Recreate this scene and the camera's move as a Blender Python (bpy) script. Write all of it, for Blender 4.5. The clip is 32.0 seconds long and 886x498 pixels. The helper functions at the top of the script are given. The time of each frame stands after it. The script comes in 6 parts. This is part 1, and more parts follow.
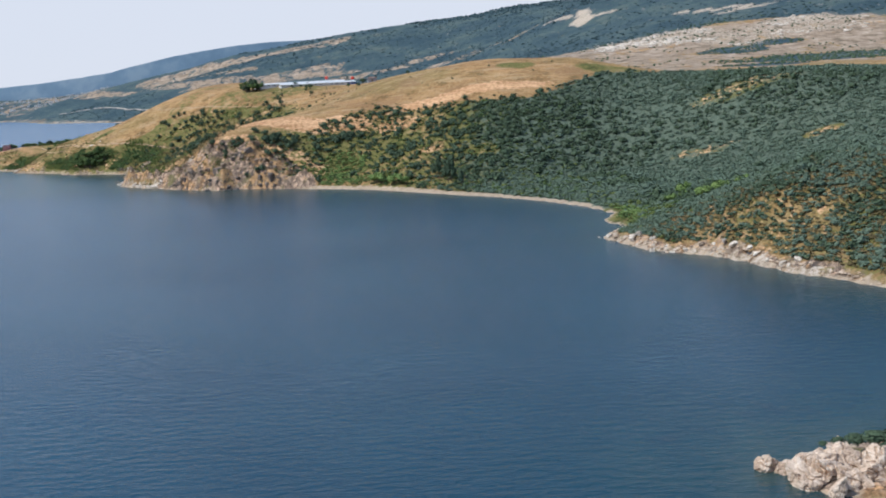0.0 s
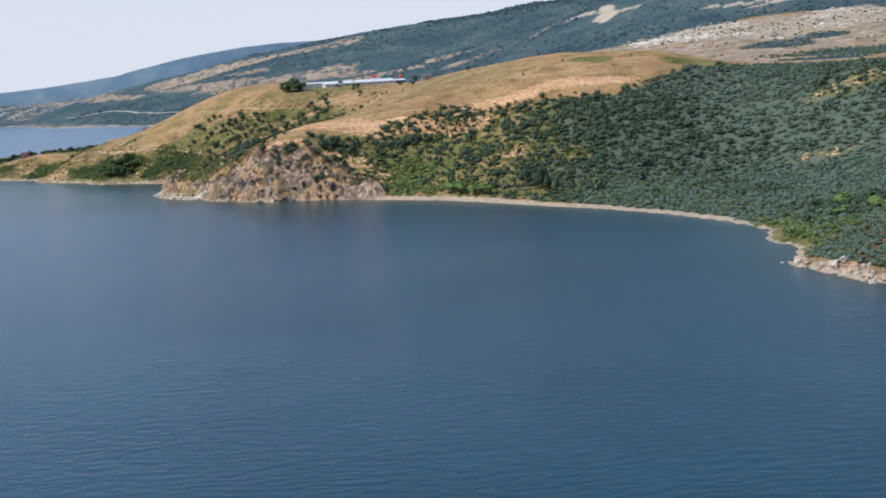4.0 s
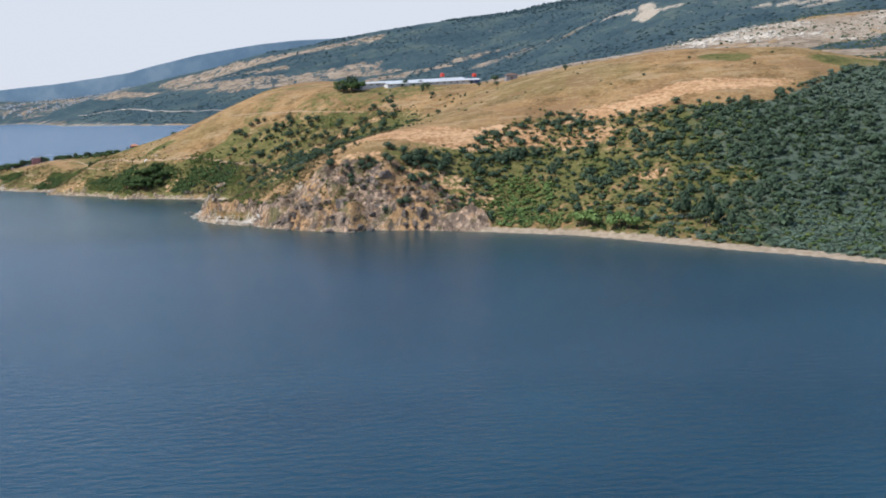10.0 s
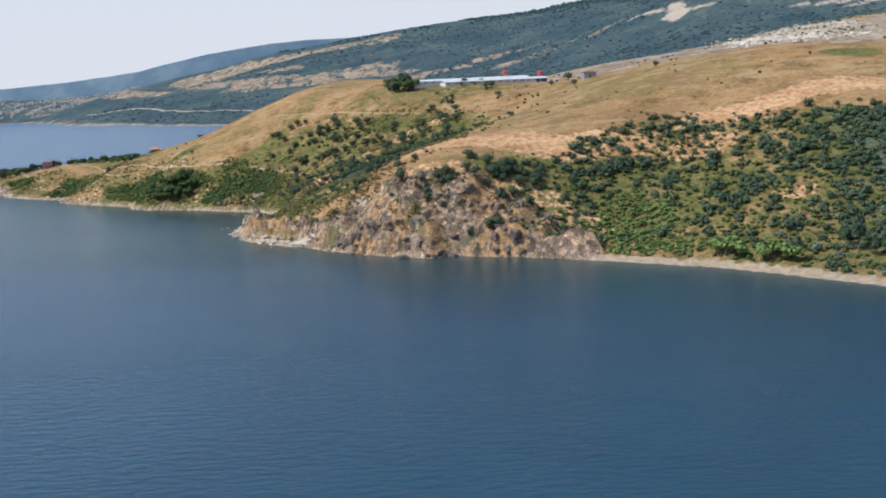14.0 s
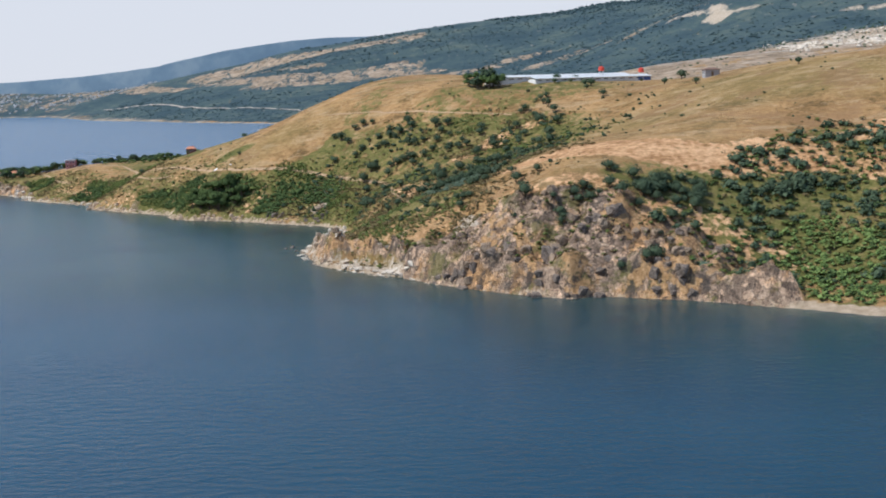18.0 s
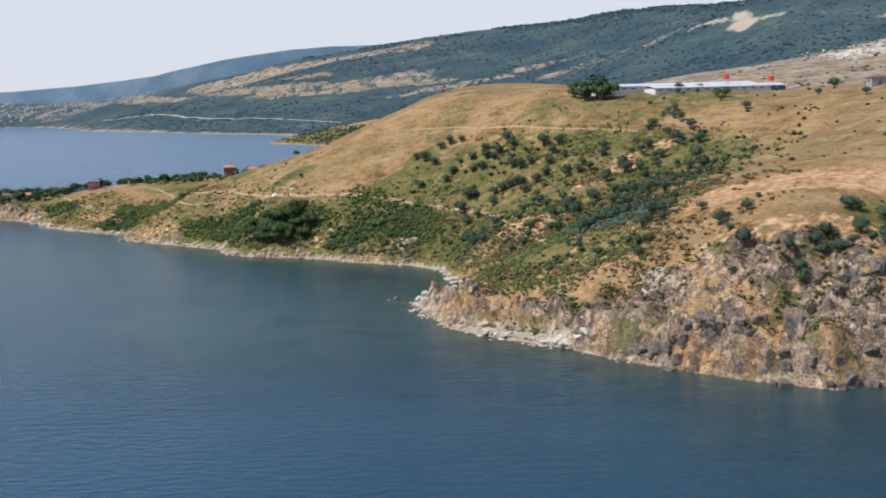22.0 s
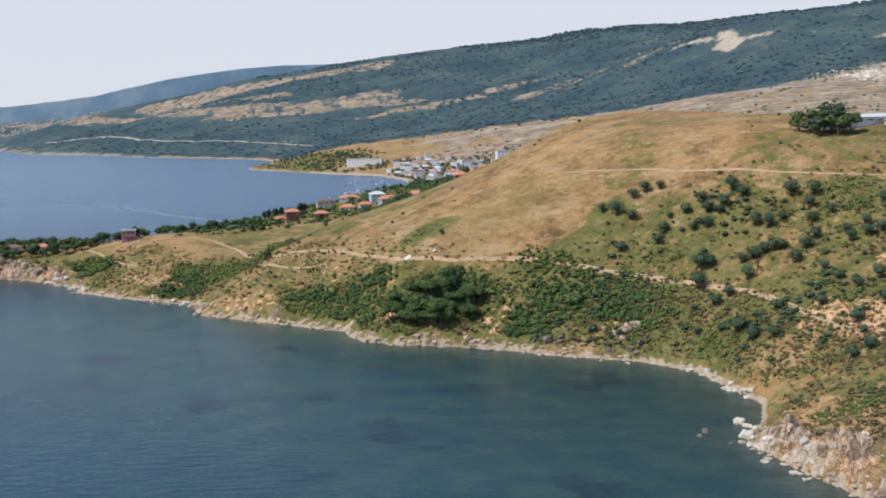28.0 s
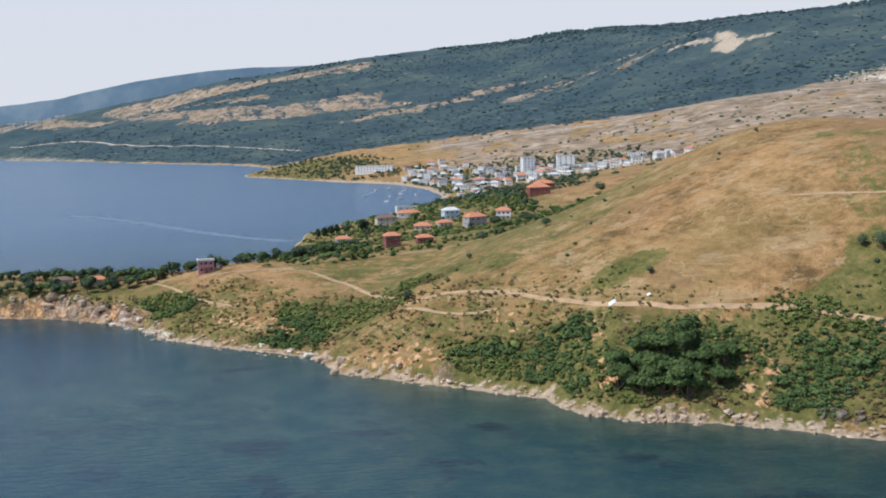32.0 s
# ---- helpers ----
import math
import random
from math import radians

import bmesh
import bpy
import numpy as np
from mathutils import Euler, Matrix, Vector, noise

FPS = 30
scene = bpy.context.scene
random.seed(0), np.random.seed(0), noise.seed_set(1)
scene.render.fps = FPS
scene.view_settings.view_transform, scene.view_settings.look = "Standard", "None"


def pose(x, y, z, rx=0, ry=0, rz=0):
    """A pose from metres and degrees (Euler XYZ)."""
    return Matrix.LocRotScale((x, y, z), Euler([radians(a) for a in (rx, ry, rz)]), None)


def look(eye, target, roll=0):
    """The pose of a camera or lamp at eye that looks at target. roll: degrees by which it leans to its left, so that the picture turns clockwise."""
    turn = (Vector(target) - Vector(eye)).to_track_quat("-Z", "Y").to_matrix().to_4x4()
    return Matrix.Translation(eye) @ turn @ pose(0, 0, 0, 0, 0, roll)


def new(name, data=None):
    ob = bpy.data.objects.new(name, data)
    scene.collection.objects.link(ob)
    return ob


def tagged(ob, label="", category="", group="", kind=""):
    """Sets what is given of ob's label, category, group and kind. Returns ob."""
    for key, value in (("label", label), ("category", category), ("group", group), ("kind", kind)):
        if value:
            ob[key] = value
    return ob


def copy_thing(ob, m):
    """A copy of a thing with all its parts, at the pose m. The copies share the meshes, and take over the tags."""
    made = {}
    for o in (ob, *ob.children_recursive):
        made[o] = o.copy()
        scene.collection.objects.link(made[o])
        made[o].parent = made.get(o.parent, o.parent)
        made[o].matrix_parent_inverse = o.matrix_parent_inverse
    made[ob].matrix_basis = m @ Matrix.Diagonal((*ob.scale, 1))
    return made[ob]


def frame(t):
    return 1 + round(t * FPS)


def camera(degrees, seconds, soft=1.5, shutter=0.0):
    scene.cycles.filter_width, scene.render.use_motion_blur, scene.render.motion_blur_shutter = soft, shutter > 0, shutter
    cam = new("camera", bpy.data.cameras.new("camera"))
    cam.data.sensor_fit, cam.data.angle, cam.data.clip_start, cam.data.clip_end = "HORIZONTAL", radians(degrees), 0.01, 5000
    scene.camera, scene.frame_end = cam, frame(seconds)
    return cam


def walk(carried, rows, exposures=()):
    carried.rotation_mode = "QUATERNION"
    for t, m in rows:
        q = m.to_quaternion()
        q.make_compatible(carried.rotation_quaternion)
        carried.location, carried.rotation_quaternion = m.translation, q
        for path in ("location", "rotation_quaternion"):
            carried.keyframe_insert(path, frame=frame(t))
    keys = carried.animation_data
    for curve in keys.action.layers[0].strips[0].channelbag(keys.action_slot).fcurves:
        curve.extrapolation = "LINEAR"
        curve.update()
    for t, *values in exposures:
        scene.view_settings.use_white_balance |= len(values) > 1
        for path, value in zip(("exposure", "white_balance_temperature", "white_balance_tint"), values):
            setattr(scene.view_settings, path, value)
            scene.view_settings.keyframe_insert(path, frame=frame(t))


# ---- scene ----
cam = camera(44.0, 32.0, soft=1.9)
PATH = [
    (0, (0.00, 0.00, 59.62), (-0.00, 197.74, 29.67), -3.04),
    (0.5, (-6.26, 9.00, 59.58), (-6.34, 206.75, 29.64), -3.18),
    (1, (-11.88, 17.71, 59.53), (-12.02, 215.46, 29.63), -3.25),
    (1.5, (-17.05, 26.38, 59.44), (-17.20, 224.13, 29.55), -3.31),
    (2, (-22.87, 35.95, 59.58), (-23.23, 233.71, 29.73), -3.41),
    (2.5, (-28.24, 45.59, 59.69), (-28.61, 243.35, 29.84), -3.49),
    (3, (-33.57, 55.55, 59.85), (-34.14, 253.31, 29.99), -3.63),
    (3.5, (-38.48, 65.24, 59.98), (-39.11, 262.99, 30.11), -3.76),
    (5.5, (-56.21, 106.31, 60.61), (-57.25, 304.07, 30.79), -2.80),
    (6, (-60.25, 116.74, 60.82), (-61.45, 314.51, 31.03), -2.73),
    (6.5, (-64.06, 127.16, 61.06), (-65.34, 324.92, 31.24), -2.81),
    (7, (-67.82, 137.72, 61.29), (-69.18, 335.48, 31.50), -2.90),
    (7.5, (-71.61, 148.63, 61.54), (-73.01, 346.39, 31.71), -2.93),
    (8, (-75.55, 159.89, 61.85), (-77.15, 357.65, 32.03), -2.98),
    (8.5, (-79.33, 171.06, 62.19), (-81.00, 368.83, 32.43), -3.01),
    (9, (-83.19, 182.05, 62.45), (-85.02, 379.81, 32.70), -3.00),
    (9.5, (-86.99, 192.67, 62.76), (-88.92, 390.43, 32.98), -3.00),
    (10, (-90.92, 203.20, 63.11), (-93.00, 400.96, 33.34), -3.05),
    (10.5, (-95.02, 213.55, 63.20), (-97.16, 411.31, 33.44), -3.06),
    (11, (-99.39, 223.85, 63.24), (-101.62, 421.62, 33.48), -3.03),
    (11.5, (-103.69, 233.91, 63.30), (-105.95, 431.66, 33.50), -2.95),
    (12, (-107.92, 243.96, 63.39), (-110.28, 441.72, 33.64), -2.91),
    (12.5, (-112.18, 254.27, 63.39), (-114.76, 452.03, 33.71), -2.93),
    (13, (-116.36, 264.63, 63.37), (-119.01, 462.39, 33.66), -2.91),
    (13.5, (-120.83, 275.14, 63.19), (-123.66, 472.92, 33.57), -2.89),
    (14, (-125.09, 285.68, 63.07), (-128.18, 483.46, 33.58), -2.73),
    (14.5, (-129.44, 296.20, 62.92), (-132.84, 494.01, 33.60), -2.52),
    (16.5, (-149.59, 340.43, 62.51), (-153.76, 538.25, 33.36), -1.89),
    (17, (-154.60, 351.28, 62.23), (-158.95, 549.10, 33.07), -1.82),
    (17.5, (-159.87, 362.27, 61.88), (-164.32, 560.08, 32.73), -1.72),
    (18, (-165.47, 373.49, 61.62), (-170.14, 571.30, 32.50), -1.66),
    (18.5, (-171.05, 384.70, 61.40), (-175.77, 582.50, 32.25), -1.63),
    (19, (-177.07, 396.00, 61.22), (-181.96, 593.81, 32.08), -1.63),
    (19.5, (-183.12, 407.18, 61.23), (-188.07, 605.00, 32.22), -1.65),
    (20, (-189.01, 418.00, 61.37), (-193.54, 615.90, 32.82), -1.67),
    (20.5, (-195.30, 428.90, 61.84), (-199.35, 626.86, 33.64), -1.68),
    (21, (-201.56, 439.47, 62.38), (-204.98, 637.48, 34.46), -1.67),
    (21.5, (-208.18, 449.86, 62.99), (-211.37, 647.92, 35.38), -1.67),
    (22, (-214.84, 460.05, 63.63), (-218.00, 658.13, 36.16), -1.65),
    (22.5, (-221.36, 470.00, 64.35), (-224.48, 668.08, 36.91), -1.65),
    (23, (-227.96, 479.95, 65.00), (-230.93, 678.06, 37.74), -1.67),
    (23.5, (-234.77, 489.74, 65.48), (-237.38, 687.92, 38.63), -1.71),
    (24, (-241.68, 499.58, 66.07), (-243.47, 697.82, 39.62), -1.70),
    (24.5, (-249.16, 509.52, 66.57), (-249.91, 707.81, 40.53), -1.70),
    (25, (-256.59, 519.30, 66.91), (-256.24, 717.64, 41.22), -1.72),
    (25.5, (-263.87, 528.81, 67.20), (-261.81, 727.21, 41.97), -1.74),
    (27.5, (-294.83, 565.00, 70.28), (-287.02, 763.35, 45.80), -1.59),
    (28, (-303.01, 574.90, 70.94), (-293.94, 773.20, 46.55), -1.64),
    (28.5, (-310.91, 584.71, 71.59), (-300.87, 782.95, 47.07), -1.64),
    (29, (-318.80, 594.44, 72.04), (-307.84, 792.64, 47.60), -1.65),
    (29.5, (-326.87, 604.04, 72.36), (-314.93, 802.19, 47.98), -1.72),
    (30, (-335.12, 613.85, 72.96), (-322.30, 811.95, 48.61), -1.73),
    (30.5, (-343.37, 623.86, 73.46), (-329.52, 821.88, 49.09), -1.69),
    (31, (-352.39, 634.38, 74.18), (-337.59, 832.34, 49.84), -1.72),
    (31.5, (-360.96, 645.04, 74.61), (-344.99, 842.91, 50.25), -1.67),
    (32, (-370.09, 656.14, 75.14), (-353.02, 853.93, 50.93), -1.74),
]
walk(cam, [(t, look(eye, target, roll)) for t, eye, target, roll in PATH], [(0.0, 0.40, 5850, 8), (14.0, 0.39, 5970, 8), (32.0, 0.36, 6070, 8)])

# ---------- world, sun ----------
SUN_AZ, SUN_EL = 250.0, 52.0      # degrees: where the sun stands, clockwise from +y, and its height
world = bpy.data.worlds.new("sky")
scene.world = world
world.use_nodes = True
wn = world.node_tree
sky = wn.nodes.new("ShaderNodeTexSky")
sky.sky_type, sky.sun_disc = "NISHITA", False
sky.sun_elevation, sky.sun_rotation = radians(SUN_EL), radians(SUN_AZ)
sky.air_density, sky.dust_density, sky.ozone_density, sky.altitude = 1.0, 0.25, 3.0, 0
veil = wn.nodes.new("ShaderNodeMix")          # summer haze evens the sky out
veil.data_type = "RGBA"
veil.inputs[7].default_value = (5.28, 5.24, 5.52, 1)
above = wn.nodes.new("ShaderNodeSeparateXYZ")
wn.links.new(wn.nodes.new("ShaderNodeTexCoord").outputs["Generated"], above.inputs[0])
fade = wn.nodes.new("ShaderNodeMapRange")
for socket, value in zip(fade.inputs[1:5], (0.09, 0.30, 0.97, 0.04)):
    socket.default_value = value
wn.links.new(above.outputs["Z"], fade.inputs[0])
wn.links.new(fade.outputs[0], veil.inputs[0])
wn.links.new(sky.outputs[0], veil.inputs[6])
wn.links.new(veil.outputs[2], wn.nodes["Background"].inputs[0])
wn.nodes["Background"].inputs[1].default_value = 0.108
sun = new("sun", bpy.data.lights.new("sun", "SUN"))
sun.data.energy, sun.data.angle, sun.data.color = 3.05, radians(0.6), (1.0, 0.94, 0.85)
sun.matrix_world = look((1500 * math.sin(radians(SUN_AZ)), 1500 * math.cos(radians(SUN_AZ)), 1500 * math.tan(radians(SUN_EL))), (0, 0, 0))
scene.view_settings.exposure = 0.12

# ---------- materials ----------
def mat(name, rough=0.9, spec=0.25, metal=0.0):
    m = bpy.data.materials.new(name)
    m.use_nodes = True
    b = m.node_tree.nodes["Principled BSDF"]
    b.inputs["Roughness"].default_value, b.inputs["Specular IOR Level"].default_value, b.inputs["Metallic"].default_value = rough, spec, metal
    return m, m.node_tree, b


def node(nt, kind, **vals):
    n = nt.nodes.new("ShaderNode" + kind)
    for k, v in vals.items():
        n.inputs[k].default_value = v
    return n


def coords(nt):
    return nt.nodes.new("ShaderNodeNewGeometry").outputs["Position"]


def noise_tex(nt, scale, detail=4.0, rough=0.55, vec=None, stretch=None):
    n = node(nt, "TexNoise", Scale=scale, Detail=detail, Roughness=rough)
    v = vec or coords(nt)
    if stretch:
        mp = node(nt, "Mapping")
        mp.inputs["Scale"].default_value = stretch
        nt.links.new(v, mp.inputs["Vector"])
        v = mp.outputs[0]
    nt.links.new(v, n.inputs["Vector"])
    return n.outputs["Fac"]


def ramp(nt, fac, stops):
    r = nt.nodes.new("ShaderNodeValToRGB")
    e = r.color_ramp.elements
    while len(e) < len(stops):
        e.new(0.5)
    for el, (p, c) in zip(e, stops):
        el.position, el.color = p, ((*c, 1) if len(c) == 3 else c)
    nt.links.new(fac, r.inputs[0])
    return r.outputs[0]


def grey(nt, fac, lo, hi):
    return ramp(nt, fac, [(lo, (0, 0, 0)), (hi, (1, 1, 1))])


def mixc(nt, fac, a, b, mode="MIX"):
    n = nt.nodes.new("ShaderNodeMix")
    n.data_type, n.blend_type = "RGBA", mode
    for s, v in ((n.inputs[0], fac), (n.inputs[6], a), (n.inputs[7], b)):
        if isinstance(v, (int, float)):
            s.default_value = v
        elif isinstance(v, tuple):
            s.default_value = (*v, 1)
        else:
            nt.links.new(v, s)
    return n.outputs[2]


def maths(nt, op, a, b=0.0, clamp=False):
    n = nt.nodes.new("ShaderNodeMath")
    n.operation, n.use_clamp = op, clamp
    for s, v in zip(n.inputs, (a, b)):
        if isinstance(v, (int, float)):
            s.default_value = v
        else:
            nt.links.new(v, s)
    return n.outputs[0]


def attr(nt, name):
    n = nt.nodes.new("ShaderNodeAttribute")
    n.attribute_name = name
    return n.outputs["Fac"]


def bump(nt, b, height, dist, strength=1.0):
    n = node(nt, "Bump", Strength=strength, Distance=dist)
    nt.links.new(height, n.inputs["Height"])
    nt.links.new(n.outputs[0], b.inputs["Normal"])


def plain(name, col, rough=0.8, spec=0.3, vary=0.18, scale=1.2, metal=0.0):
    m, nt, b = mat(name, rough, spec, metal)
    n1, n2 = noise_tex(nt, scale, 5), noise_tex(nt, scale * 9, 3)
    lo, hi = tuple(c * (1 - vary) for c in col), tuple(min(1, c * (1 + vary)) for c in col)
    nt.links.new(ramp(nt, maths(nt, "ADD", maths(nt, "MULTIPLY", n1, 0.6), maths(nt, "MULTIPLY", n2, 0.4)), [(0.35, lo), (0.65, hi)]), b.inputs["Base Color"])
    bump(nt, b, n2, 0.02, 0.5)
    return m


def leaf_mat(name, dark, light, sheen=0.35):
    m, nt, b = mat(name, 0.85, 0.1)
    g = nt.nodes.new("ShaderNodeNewGeometry")
    oi = nt.nodes.new("ShaderNodeObjectInfo")
    f = maths(nt, "ADD", maths(nt, "MULTIPLY", g.outputs["Random Per Island"], 0.45), maths(nt, "MULTIPLY", noise_tex(nt, 0.11, 3), 0.6))
    f = maths(nt, "ADD", f, maths(nt, "MULTIPLY", oi.outputs["Random"], 0.12))
    nt.links.new(ramp(nt, f, [(0.25, dark), (0.85, light)]), b.inputs["Base Color"])
    return m


M_OLIVE = leaf_mat("olive_leaves", (0.092, 0.130, 0.090), (0.150, 0.196, 0.134))
M_DARKOLIVE = leaf_mat("dark_olive_leaves", (0.045, 0.071, 0.042), (0.098, 0.134, 0.077))
# the next pine colour is shifted to blue, standing in for distance haze
M_HAZYPINE = leaf_mat("hazy_pine_needles", (0.044, 0.074, 0.082), (0.074, 0.110, 0.110))
M_DRYBUSH = leaf_mat("dry_bush_twigs", (0.100, 0.082, 0.038), (0.235, 0.182, 0.088))
M_SCRUB = leaf_mat("scrub_leaves", (0.080, 0.106, 0.030), (0.200, 0.236, 0.074))
M_BROAD = leaf_mat("broad_leaves", (0.050, 0.080, 0.030), (0.130, 0.185, 0.062))
M_PINE = leaf_mat("pine_needles", (0.014, 0.030, 0.018), (0.040, 0.070, 0.040))
M_REED = leaf_mat("reed_leaves", (0.105, 0.165, 0.046), (0.230, 0.310, 0.100))
M_BARK = plain("bark", (0.13, 0.10, 0.075), 0.95, 0.1, 0.35, 3)
M_SOIL = plain("dirt_track_soil", (0.45, 0.305, 0.180), 0.95, 0.1, 0.2, 0.35)
M_ROAD = plain("pale_road_gravel", (0.46, 0.40, 0.335), 0.95, 0.1, 0.2, 0.05)


def noise_colour(nt, scale):
    n = node(nt, "TexNoise", Scale=scale, Detail=4.0)
    nt.links.new(coords(nt), n.inputs["Vector"])
    return n.outputs["Color"]


def ground_material():
    m, nt, b = mat("hillside", 0.95, 0.12)
    big, mid, fine, speck = noise_tex(nt, 0.012, 5), noise_tex(nt, 0.07, 5, 0.6), noise_tex(nt, 0.45, 5, 0.65), noise_tex(nt, 1.7, 4, 0.7)
    dry = ramp(nt, maths(nt, "ADD", maths(nt, "MULTIPLY", mid, 0.6), maths(nt, "MULTIPLY", fine, 0.4)), [(0.37, (0.165, 0.104, 0.044)), (0.46, (0.335, 0.196, 0.081)), (0.58, (0.520, 0.312, 0.138))])
    dry = mixc(nt, maths(nt, "MULTIPLY", grey(nt, big, 0.46, 0.62), 0.50), dry, (0.205, 0.175, 0.062))
    terrace = noise_tex(nt, 0.30, 5, 0.65, stretch=(0.10, 0.10, 2.2))
    dry = mixc(nt, maths(nt, "MULTIPLY", grey(nt, terrace, 0.54, 0.62), 0.20), dry, (0.60, 0.415, 0.22))
    dry = mixc(nt, maths(nt, "MULTIPLY", grey(nt, noise_tex(nt, 0.035, 6, 0.7), 0.53, 0.60), 0.55), dry, (0.245, 0.140, 0.072))
    streak = noise_tex(nt, 0.10, 5, 0.6, stretch=(0.35, 1.0, 3.0))
    dry = mixc(nt, maths(nt, "MULTIPLY", grey(nt, streak, 0.54, 0.63), 0.50), dry, (0.54, 0.38, 0.21))
    web = node(nt, "TexNoise", Scale=0.045, Detail=5.0, Roughness=0.6)
    nt.links.new(coords(nt), web.inputs["Vector"])
    worn = maths(nt, "ABSOLUTE", maths(nt, "SUBTRACT", web.outputs["Fac"], 0.5))
    dry = mixc(nt, grey(nt, worn, 0.003, 0.011), mixc(nt, 0.38, dry, (0.62, 0.44, 0.25)), dry)
    dry = mixc(nt, maths(nt, "MULTIPLY", grey(nt, noise_tex(nt, 0.7, 4, 0.7), 0.58, 0.70), 0.55), dry, (0.135, 0.112, 0.048))
    green = ramp(nt, maths(nt, "ADD", maths(nt, "MULTIPLY", mid, 0.45), maths(nt, "MULTIPLY", fine, 0.55)), [(0.34, (0.052, 0.062, 0.019)), (0.44, (0.128, 0.128, 0.038)), (0.53, (0.204, 0.182, 0.060)), (0.64, (0.325, 0.228, 0.102))])
    # rock: grey crags, ochre seams, pale streaks
    warp = mixc(nt, 1.0, coords(nt), mixc(nt, 1.0, noise_colour(nt, 0.35), (5.0, 5.0, 5.0), "MULTIPLY"), "ADD")
    cells, edges = nt.nodes.new("ShaderNodeTexVoronoi"), nt.nodes.new("ShaderNodeTexVoronoi")
    edges.feature = "DISTANCE_TO_EDGE"
    for v in (cells, edges):
        v.inputs["Scale"].default_value = 0.42
        nt.links.new(warp, v.inputs["Vector"])
    tall_f = noise_tex(nt, 0.5, 5, 0.65, stretch=(1, 1, 0.6))
    rock = ramp(nt, maths(nt, "ADD", maths(nt, "MULTIPLY", tall_f, 0.55), maths(nt, "MULTIPLY", speck, 0.45)), [(0.38, (0.062, 0.050, 0.044)), (0.45, (0.260, 0.186, 0.134)), (0.55, (0.47, 0.345, 0.245)), (0.67, (0.70, 0.545, 0.41))])
    ochre = ramp(nt, maths(nt, "ADD", maths(nt, "MULTIPLY", fine, 0.5), maths(nt, "MULTIPLY", speck, 0.5)), [(0.36, (0.24, 0.140, 0.065)), (0.5, (0.46, 0.27, 0.125)), (0.64, (0.66, 0.43, 0.23))])
    rock = mixc(nt, maths(nt, "MULTIPLY", grey(nt, noise_tex(nt, 0.055, 6, 0.7), 0.50, 0.57), 0.85), rock, ochre)
    block = nt.nodes.new("ShaderNodeSeparateColor")
    nt.links.new(cells.outputs["Color"], block.inputs[0])
    rock = mixc(nt, 0.9, rock, ramp(nt, block.outputs[0], [(0.0, (0.52, 0.50, 0.51)), (0.5, (0.95, 0.92, 0.90)), (1.0, (1.65, 1.52, 1.40))]), "MULTIPLY")
    rock = mixc(nt, maths(nt, "MULTIPLY", grey(nt, edges.outputs["Distance"], 0.0, 0.07), 1.0), mixc(nt, 0.75, rock, (0.05, 0.045, 0.04)), rock)
    rock = mixc(nt, maths(nt, "MULTIPLY", grey(nt, noise_tex(nt, 0.09, 6, 0.72), 0.54, 0.61), 0.7), rock, green)
    rock = mixc(nt, maths(nt, "MULTIPLY", grey(nt, noise_tex(nt, 0.13, 6, 0.7, stretch=(1, 1, 0.35)), 0.55, 0.61), 0.7), rock, (0.066, 0.060, 0.056))
    sand = ramp(nt, fine, [(0.3, (0.36, 0.265, 0.175)), (0.7, (0.60, 0.47, 0.335))])
    stand_f = maths(nt, "ADD", maths(nt, "MULTIPLY", noise_tex(nt, 0.007, 5, 0.65), 0.5), maths(nt, "ADD", maths(nt, "MULTIPLY", noise_tex(nt, 0.035, 5, 0.7), 0.3), maths(nt, "MULTIPLY", fine, 0.2)))
    # wooded ground: haze over the far slopes is painted in as a blue tint
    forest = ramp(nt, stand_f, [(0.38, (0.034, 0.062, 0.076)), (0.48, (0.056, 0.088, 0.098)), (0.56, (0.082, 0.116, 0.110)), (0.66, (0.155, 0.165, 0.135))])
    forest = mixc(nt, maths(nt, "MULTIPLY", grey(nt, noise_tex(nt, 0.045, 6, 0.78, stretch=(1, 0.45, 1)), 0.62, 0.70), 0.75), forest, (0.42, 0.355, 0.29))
    bare = ramp(nt, maths(nt, "ADD", maths(nt, "MULTIPLY", mid, 0.5), maths(nt, "MULTIPLY", noise_tex(nt, 0.03, 6, 0.7), 0.5)), [(0.37, (0.150, 0.120, 0.080)), (0.49, (0.325, 0.240, 0.163)), (0.64, (0.55, 0.435, 0.325))])
    jit = maths(nt, "MULTIPLY", maths(nt, "SUBTRACT", maths(nt, "ADD", maths(nt, "MULTIPLY", mid, 0.5), maths(nt, "MULTIPLY", fine, 0.5)), 0.5), 2.2)

    patch = noise_tex(nt, 0.2, 5, 0.65)
    mott = maths(nt, "MULTIPLY", maths(nt, "SUBTRACT", maths(nt, "ADD", maths(nt, "MULTIPLY", patch, 0.5), maths(nt, "MULTIPLY", fine, 0.5)), 0.5), 5.5)
    broad = maths(nt, "MULTIPLY", maths(nt, "SUBTRACT", maths(nt, "ADD", maths(nt, "MULTIPLY", noise_tex(nt, 0.022, 6, 0.75, stretch=(1, 0.4, 1)), 0.65), maths(nt, "MULTIPLY", noise_tex(nt, 0.11, 5, 0.7, stretch=(1, 0.5, 1)), 0.35)), 0.5), 6.5)

    def zone(name, edge=None):
        a = attr(nt, name)
        return grey(nt, maths(nt, "ADD", a, maths(nt, "MULTIPLY", edge or jit, maths(nt, "MULTIPLY", a, 3.0, True))), 0.36, 0.64)
    c = mixc(nt, zone("green", mott), dry, green)
